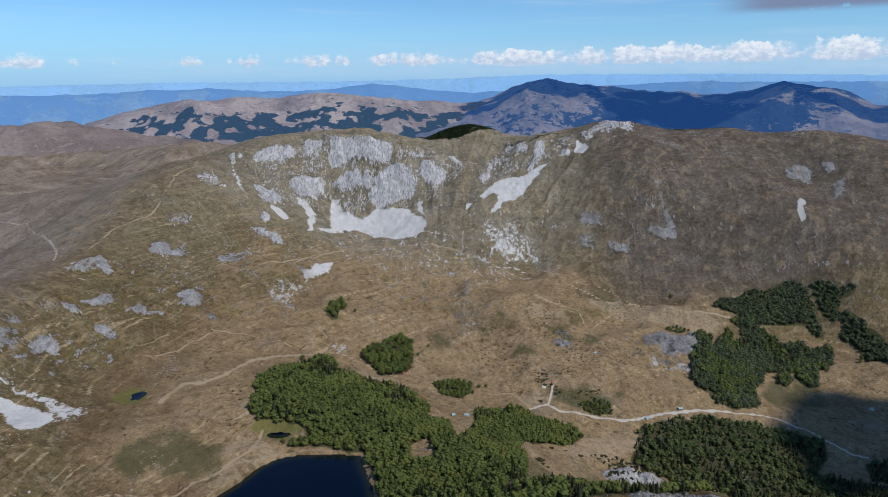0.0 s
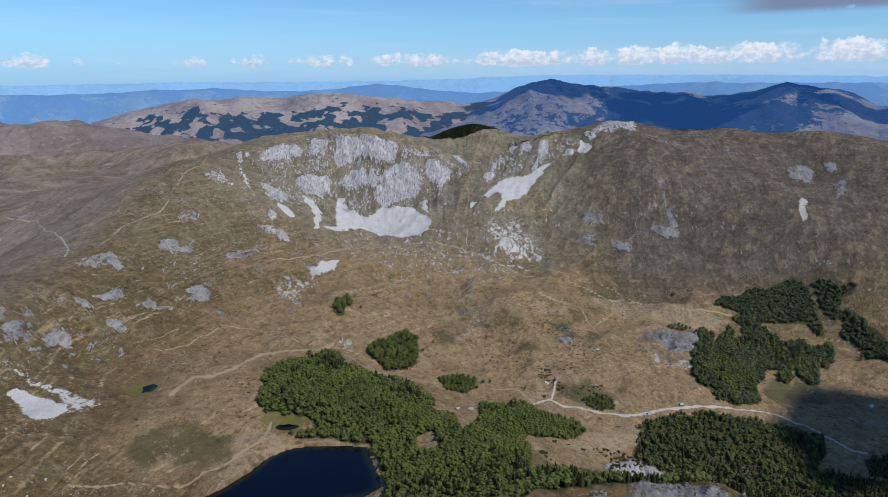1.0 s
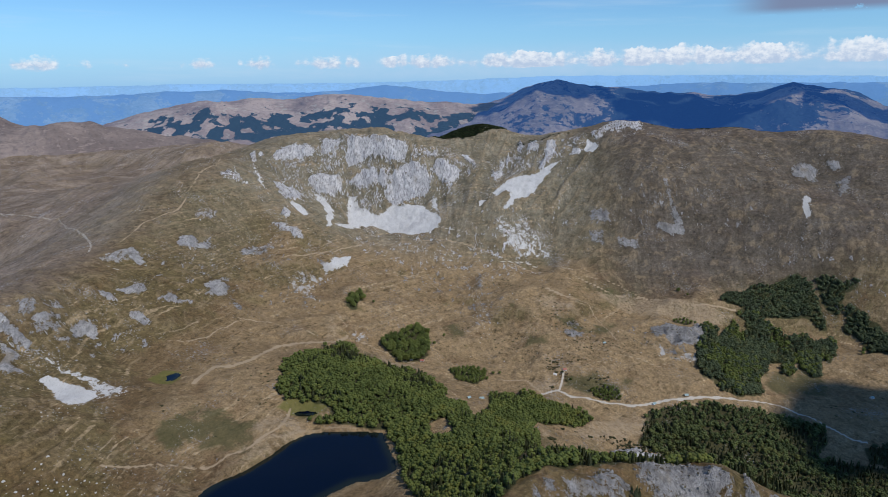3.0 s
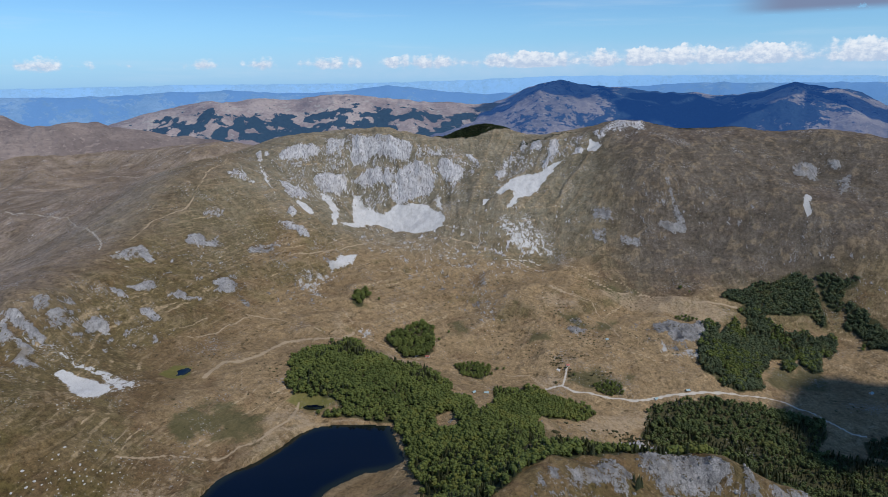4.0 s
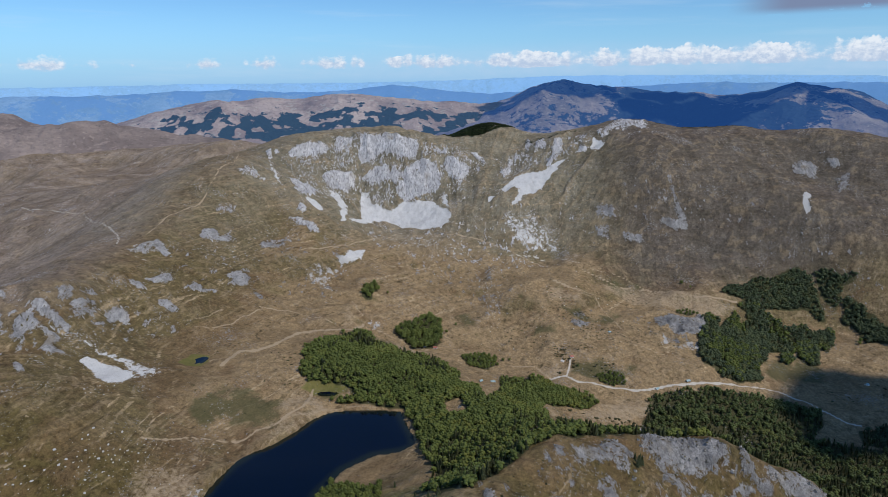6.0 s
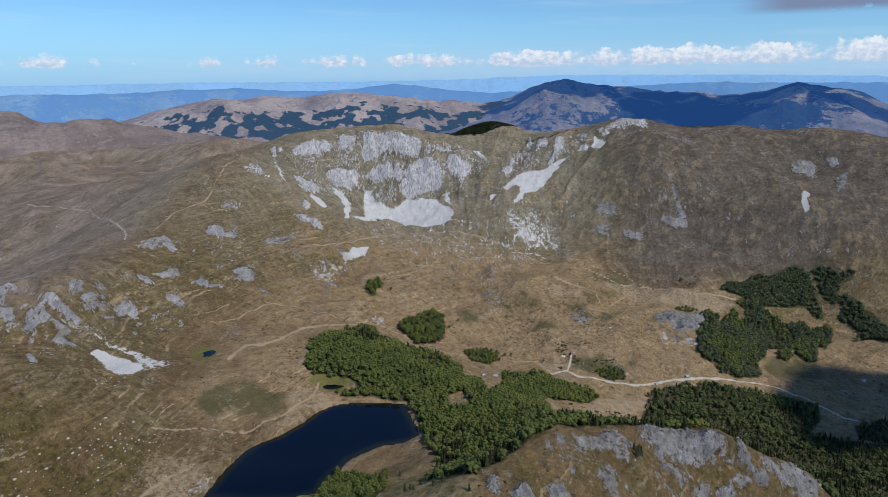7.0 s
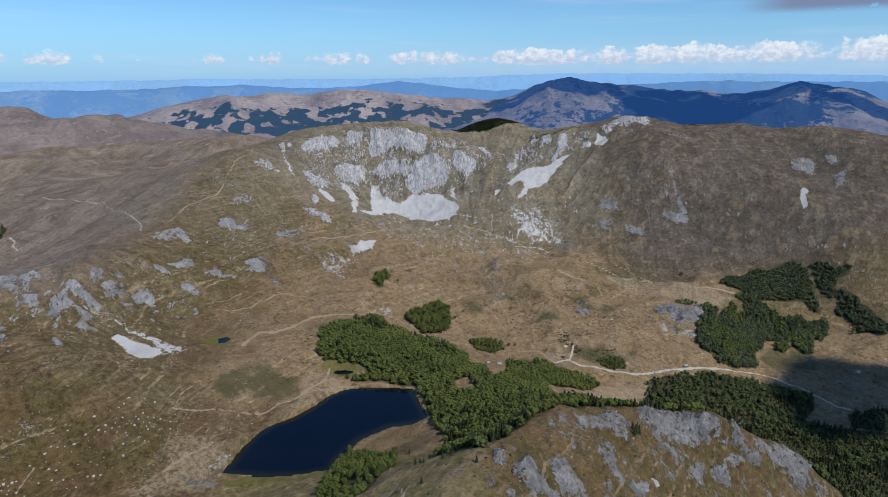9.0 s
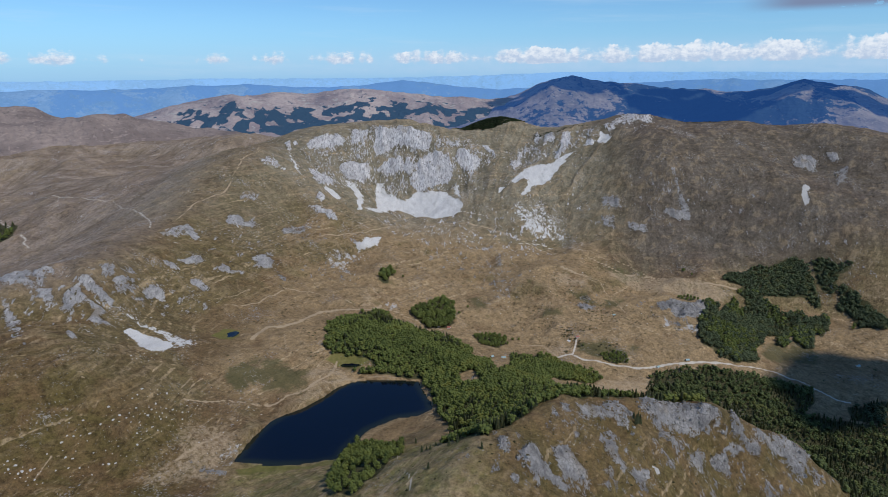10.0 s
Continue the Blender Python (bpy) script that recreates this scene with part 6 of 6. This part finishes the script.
def heights_for(p, lo, hi, seed):
    rng = np.random.RandomState(seed)
    return lo + (hi - lo) * np.clip(0.5 + 0.5 * fbm(p[:, 0], p[:, 1], 45, 2, seed) + rng.uniform(-0.35, 0.35, len(p)), 0, 1)


def dry(p):
    return p[inside(p[:, 0], p[:, 1], LAKE) < -3] if len(p) else p


for n, (key, spacing, firs, lo, hi) in enumerate((("lake_wood", 3.9, 0.16, 5, 9.5), ("knoll_firs", 4.2, 0.6, 6, 10), ("valley_wood", 4.2, 0.4, 5, 10), ("shade_wood", 5.0, 0.5, 7, 11),
                                                  ("slope_wood", 4.1, 0.0, 7, 10), ("strip_wood", 4.1, 0.0, 7, 10), ("edge_wood", 4.1, 0.0, 7, 10), ("basin_wood", 4.1, 0.05, 6, 10), ("west_wood", 8, 0.5, 10, 14))):
    p = dry(scatter(WOODS[key], spacing, 300 + n, 0.96, 1.8 if key in ("slope_wood", "strip_wood", "edge_wood", "basin_wood") else 0.0, 4 if key in ("valley_wood", "shade_wood") else 6))
    for gap in HOLES.values():
        p = p[inside(p[:, 0], p[:, 1], gap) < 0]
    a, b = split_by_noise(p, 60, firs, 300 + n)
    if len(a):
        stand("fir_wood", "dark green fir wood on a mountain slope", FIRS, a, heights_for(a, lo - 2, hi + 4, n), 1.05, FIR, n)
    # a share keeps the plain leaf colour, the rest take the shade-toned copy
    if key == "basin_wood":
        lighter, b = split_by_noise(b, 40, 0.3, 377)
        stand("beech_wood", "sunlit green beeches among darker ones", BEECHES, lighter, heights_for(lighter, lo, hi, n), 1.15, BEECH, n + 60)
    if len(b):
        stand("beech_wood", "dense green beech wood just turning yellow", BEECHES, b, heights_for(b, lo, hi, n), 1.15, SHADED_BEECH if key in ("slope_wood", "strip_wood", "edge_wood", "basin_wood", "shade_wood") else VALLEY if key == "valley_wood" else BEECH, n)

p = scatter(WOODS["dwarf_pine"], 3.2, 340)
stand("dwarf_pine_thicket", "dark green dwarf pine thicket on the ridge", CLUMPS, p, heights_for(p, 3, 5, 5), 1.9, PINE, 7, "thicket")


for n, line in enumerate(([(500, 1668), (560, 1652), (616, 1650), (700, 1618), (805, 1566), (880, 1516)], [(150, 1672), (230, 1638), (330, 1668), (420, 1698)])):
    q = np.array(line, float)
    w = np.linspace(0, len(q) - 1, 130)
    p = np.c_[np.interp(w, range(len(q)), q[:, 0]), np.interp(w, range(len(q)), q[:, 1])] + np.random.RandomState(n).normal(size=(130, 2)) * 5
    p = p[fbm(p[:, 0], p[:, 1], 60, 2, n) > 0.0]
    stand("dwarf_pine_thicket", "low dark dwarf pines along the ridge crest", CLUMPS, p, heights_for(p, 2, 3.5, n), 1.4, PINE, n + 30, "thicket")


def tree(crown, trunk, x, y, h, seed, label, name, group):
    base = new(name)
    rng = np.random.RandomState(seed)
    base.matrix_basis = Matrix.Translation((x, y, float(ground_at(x, y)) - 0.1)) @ Matrix.Rotation(rng.rand() * 6.28, 4, "Z") @ Matrix.Diagonal((h * (0.9 + 0.3 * rng.rand()), h * (0.9 + 0.3 * rng.rand()), h, 1))
    tagged(base, label, "tree", group)
    part("crown", crown, base)
    part("trunk", trunk, base)


CROWNS = [mesh_of("crown", *[q.tolist() for q in beech_crown(70 + k, 30, 150, 0.6)], BEECH, True) for k in range(7)]
for k, me in enumerate(CROWNS):
    me.attributes.new("tint", "FLOAT", "POINT").data.foreach_set("value", np.full(len(me.vertices), (0.15, 0.9, 0.45, 0.7, 0.3, 0.6, 0.97)[k], np.float32))
FIR_CROWNS = [mesh_of("crown", *[q.tolist() for q in fir_crown(90 + k, 11)], FIR) for k in range(5)]
TRUNKS = [trunk_mesh(0.024, 0.55, 4, k) for k in range(3)]
FIR_TRUNK = trunk_mesh(0.02, 0.8, 0, 9)
for n, (key, spacing, lo, hi) in enumerate((("heart_grove", 6.6, 9, 14), ("shore_wood", 6.4, 6, 11), ("hedge_grove", 4.6, 5, 8), ("twin_grove", 6.4, 8, 12), ("road_grove", 4.0, 4, 7), ("crag_scrub", 7, 5, 7))):
    p = dry(scatter(WOODS[key], spacing, 400 + n))
    hh = heights_for(p, lo, hi, n + 20)
    for k, ((x, y), h) in enumerate(zip(p, hh)):
        tree(CROWNS[(k * 5 + n) % 7], TRUNKS[k % 3], x, y, h, k + 50 * n, "leafy green beech tree in a grove on dry pasture", "beech_tree", "grove beeches")
for k, (x, y, h) in enumerate(LONE_BEECH):
    tree(CROWNS[k % 7], TRUNKS[k % 3], x, y, h, 900 + k, "small lone beech standing in straw-coloured pasture", "beech_tree", "lone beeches")
for k, (x, y, h) in enumerate(LONE_FIRS):
    tree(FIR_CROWNS[k % 5], FIR_TRUNK, x, y, h, 950 + k, "dark lone fir on the grassy knoll", "fir_tree", "lone firs")

# ---- scrub and stones ----
SHRUBS = [mesh_of("shrub", *[q.tolist() for q in scrub_clump(200 + k, 7)], SCRUB) for k in range(5)]
rng = np.random.RandomState(5)
p = scatter([(-120, 260), (0, 300), (90, 280), (200, 330), (300, 420), (330, 490), (250, 470), (140, 430), (50, 395), (-40, 330), (-90, 390), (-130, 380)], 8.5, 71, 0.62)
for x, y in p:
    ob = new("juniper_shrub", SHRUBS[rng.randint(5)])
    s = 0.6 + 1.2 * rng.rand() ** 2
    ob.matrix_basis = Matrix.Translation((x, y, float(ground_at(x, y)) - 0.1)) @ Matrix.Rotation(rng.rand() * 6, 4, "Z") @ Matrix.Diagonal((s, s, s, 1))
    tagged(ob, "dark round juniper shrub on grassy rock", "shrub", "knoll junipers")


def scrub_patch(outline, spacing, keep, seed, lo, hi, label):
    q = scatter(outline, spacing, seed)
    n = fbm(q[:, 0], q[:, 1], 55, 3, seed) + 0.5 * fbm(q[:, 0], q[:, 1], 12, 2, seed + 1)
    q = dry(q[n > np.quantile(n, 1 - keep)])
    stand("juniper_scrub", label, CLUMPS, q, heights_for(q, lo, hi, seed), 2.5, SCRUB, seed, "scrub")


scrub_patch([(-80, 1000), (120, 930), (330, 900), (400, 1000), (340, 1180), (120, 1220), (-60, 1150)], 6.5, 0.27, 81, 0.5, 1.5, "low dark juniper scrub dotting dry pasture")
scrub_patch([(120, 860), (250, 880), (260, 920), (190, 960), (130, 930)], 5, 0.2, 82, 0.8, 2.0, "low green juniper scrub beside the huts")
scrub_patch([(-420, 700), (-300, 560), (-240, 640), (-230, 760), (-300, 900), (-420, 900)], 8, 0.09, 83, 0.6, 1.5, "low green scrub on trodden pasture")
scrub_patch([(90, 640), (240, 700), (280, 800), (200, 820), (140, 740)], 6, 0.2, 84, 1.0, 2.6, "scattered scrub in a tan clearing")
scrub_patch([(420, 1180), (520, 1170), (700, 1230), (900, 1200), (880, 1420), (500, 1400), (300, 1420), (300, 1330)], 12, 0.2, 85, 0.7, 1.6, "sparse low scrub on a steep brown slope")
scrub_patch([(540, 840), (640, 800), (760, 860), (740, 980), (620, 960), (560, 900)], 9, 0.12, 86, 0.8, 2.2, "sparse low scrub on the valley meadow")

STONES = []
for k in range(6):
    bm = bmesh.new()
    bmesh.ops.create_icosphere(bm, subdivisions=2, radius=1)
    for v in bm.verts:
        v.co *= 0.8 + 0.45 * noise.noise(v.co * 1.2 + Vector((k * 5.0, 0, 0)))
    me = bpy.data.meshes.new("boulder")
    bm.to_mesh(me)
    bm.free()
    me.materials.append(STONE)
    STONES.append(me)


def boulders(outline, spacing, keep, lo, hi, seed, label):
    r = np.random.RandomState(seed)
    for x, y in dry(scatter(outline, spacing, seed, keep)):
        s = lo + (hi - lo) * r.rand() ** 2.2
        ob = new("boulder", STONES[r.randint(6)])
        ob.matrix_basis = Matrix.Translation((x, y, float(ground_at(x, y)) + 0.15 * s)) @ Matrix.Rotation(r.rand() * 6, 4, "Z") @ Matrix.Diagonal((s, s * r.uniform(0.6, 1), s * r.uniform(0.45, 0.8), 1))
        tagged(ob, label, "boulder", "pasture boulders")


boulders([(-470, 380), (-420, 400), (-380, 440), (-350, 480), (-350, 530), (-390, 540), (-420, 500), (-460, 450)], 5.5, 0.6, 0.5, 2.2, 91, "pale limestone boulder lying in brown turf")
boulders([(-345, 430), (-300, 440), (-290, 480), (-270, 540), (-300, 560), (-340, 500)], 8, 0.5, 0.4, 1.2, 92, "pale limestone boulder near the lake shore")
boulders([(-560, 560), (-480, 610), (-400, 660), (-420, 720), (-500, 700), (-560, 640)], 15, 0.4, 0.4, 1.6, 93, "pale limestone boulder below the crag")
boulders([(-60, 950), (160, 920), (320, 960), (300, 1120), (100, 1180), (-60, 1060)], 19, 0.5, 0.4, 1.7, 94, "pale limestone boulder on dry pasture")

boulders([(-276, 532), (-261, 553), (-243, 568), (-242, 563), (-259, 545), (-272, 530)], 3.2, 0.8, 0.5, 1.6, 95, "pale limestone boulder at the water's edge")
boulders([(-498, 388), (-485, 394), (-465, 386), (-447, 380), (-456, 371), (-471, 369), (-488, 372)], 4.0, 0.8, 0.7, 2.6, 96, "large pale limestone boulder heaped in brown turf")
boulders([(-411, 459), (-401, 486), (-378, 503), (-353, 512), (-350, 481), (-372, 460), (-397, 454)], 5.0, 0.7, 0.4, 1.6, 97, "pale limestone boulder strewn on a brown bank")


def rubble(name, outline, spacing, lo, hi, seed):
    """Loose blocks strewn over a scree, too many to count."""
    r = np.random.RandomState(seed)
    q = scatter(outline, spacing, seed, 0.8)
    if len(q) < 3:
        return
    t = [lump(r, (0, 0, 0), 1.0, 0.7) for k in range(6)]
    stand("scree_blocks", "loose white limestone blocks strewn over scree", t, q, np.array([lo + (hi - lo) * r.rand() ** 3 for k in q]), 1.0, STONE, seed, "scree")


for n, (key, (o, share)) in enumerate(SCREES.items()):
    rubble(key, o, 4.5 if "shore" not in key else 3.0, 0.3, 1.1 if key in ("shore_gravel", "dell_run", "tarn_litter", "great_fan", "gully_fan", "tarn_fan") else 1.8, 500 + n)
for n, key in enumerate(("spur_blocks_top", "spur_blocks_west", "spur_blocks_low", "spur_slab", "cliff_wing")):
    rubble(key, CRAGS[key][0], 5, 0.6, 2.4, 540 + n)
rubble("floor", [(-260, 1380), (-120, 1370), (-30, 1370), (60, 1330), (170, 1290), (60, 1240), (-80, 1300), (-220, 1330)], 7, 0.3, 1.3, 551)
rubble("dell", [(30, 1040), (60, 1060), (80, 1180), (60, 1260), (20, 1180), (20, 1100)], 5, 0.3, 1.2, 552)


# ---- huts ----
def box(name, size, at, material, parent, label=""):
    bm = bmesh.new()
    bmesh.ops.create_cube(bm, size=1, matrix=Matrix.Translation(at) @ Matrix.Diagonal((*size, 1)))
    bmesh.ops.bevel(bm, geom=bm.edges[:], offset=0.04, segments=1, affect="EDGES")
    me = bpy.data.meshes.new(name)
    bm.to_mesh(me)
    bm.free()
    me.materials.append(material)
    return part(name, me, parent, label)


def hut(x, y, turn, w, d, h, wall, roof, label):
    base = new("shepherd_hut")
    z = float(min(ground_at(x + a, y + b) for a in (-w / 2, w / 2) for b in (-d / 2, d / 2)))
    base.matrix_basis = Matrix.Translation((x, y, z)) @ Matrix.Rotation(radians(turn), 4, "Z")
    tagged(base, label, "hut", "mountain huts")
    up = h * 0.9
    me = mesh_of("wall", [(-w / 2, -d / 2, -1), (w / 2, -d / 2, -1), (w / 2, d / 2, -1), (-w / 2, d / 2, -1), (-w / 2, -d / 2, h), (w / 2, -d / 2, h), (w / 2, d / 2, h), (-w / 2, d / 2, h), (-w / 2, 0, h + up), (w / 2, 0, h + up)],
                 [(0, 1, 5, 4), (1, 2, 6, 9, 5), (2, 3, 7, 6), (3, 0, 4, 8, 7), (3, 2, 1, 0)], wall)
    part("wall", me, base)
    for s in (-1, 1):
        a, b = 0.35, 0.15
        lo, hi = (s * (d / 2 + a), h - a * up / (d / 2)), (0.0, h + up)
        vs = [(-w / 2 - a, lo[0], lo[1]), (w / 2 + a, lo[0], lo[1]), (w / 2 + a, hi[0], hi[1]), (-w / 2 - a, hi[0], hi[1])]
        vs = [(p, q, r + 0.02) for p, q, r in vs] + [(p, q, r + b) for p, q, r in vs]
        part("roof_slope", mesh_of("roof_slope", vs, [(0, 1, 2, 3), (4, 5, 6, 7), (0, 1, 5, 4), (1, 2, 6, 5), (2, 3, 7, 6), (3, 0, 4, 7)], roof), base)
    box("door", (0.9, 0.08, 1.8), (0.2 * w, -d / 2 - 0.03, 0.9), WOOD, base)
    box("window", (0.7, 0.08, 0.6), (-0.22 * w, -d / 2 - 0.03, 1.3), DARK, base)
    box("window", (0.08, 0.7, 0.6), (w / 2 + 0.03, 0, 1.3), DARK, base)


for x, y, turn, w, d, h, wall, roof, label in (
        (166, 907, 20, 6, 5, 2.0, WHITE, ROOF_RED, "white shepherd hut with a rusty red roof"), (150, 898, -30, 5, 4, 1.8, WHITE, WHITE, "small whitewashed hut beside the track"),
        (27, 772, 10, 6.5, 5, 2.0, WOOD, ROOF_TEAL, "wooden hut with a teal sheet roof by the wood"), (9, 763, 40, 5, 4, 1.7, WOOD, ROOF_TEAL, "low hut with a green sheet roof"),
        (-62, 908, -15, 6, 5, 2.0, WHITE, ROOF_RED, "white hut with a faded red roof by the grove"), (-80, 913, 5, 5, 4, 1.8, WHITE, WHITE, "small pale hut beside the grove"),
        (248, 990, 15, 5, 4, 1.7, WOOD, ROOF_TEAL, "small hut with a green roof on pasture"), (290, 838, 35, 6, 4, 1.8, WHITE, ROOF_TEAL, "roadside hut with a teal roof"),
        (662, 905, 25, 6, 5, 2.0, WHITE, ROOF_TEAL, "white hut with a teal roof in the valley"), (345, 858, 10, 6, 5, 2.0, WOOD, ROOF_TEAL, "roadside hut at the edge of the wood")):
    hut(x, y, turn, w, d, h, wall, roof, label)
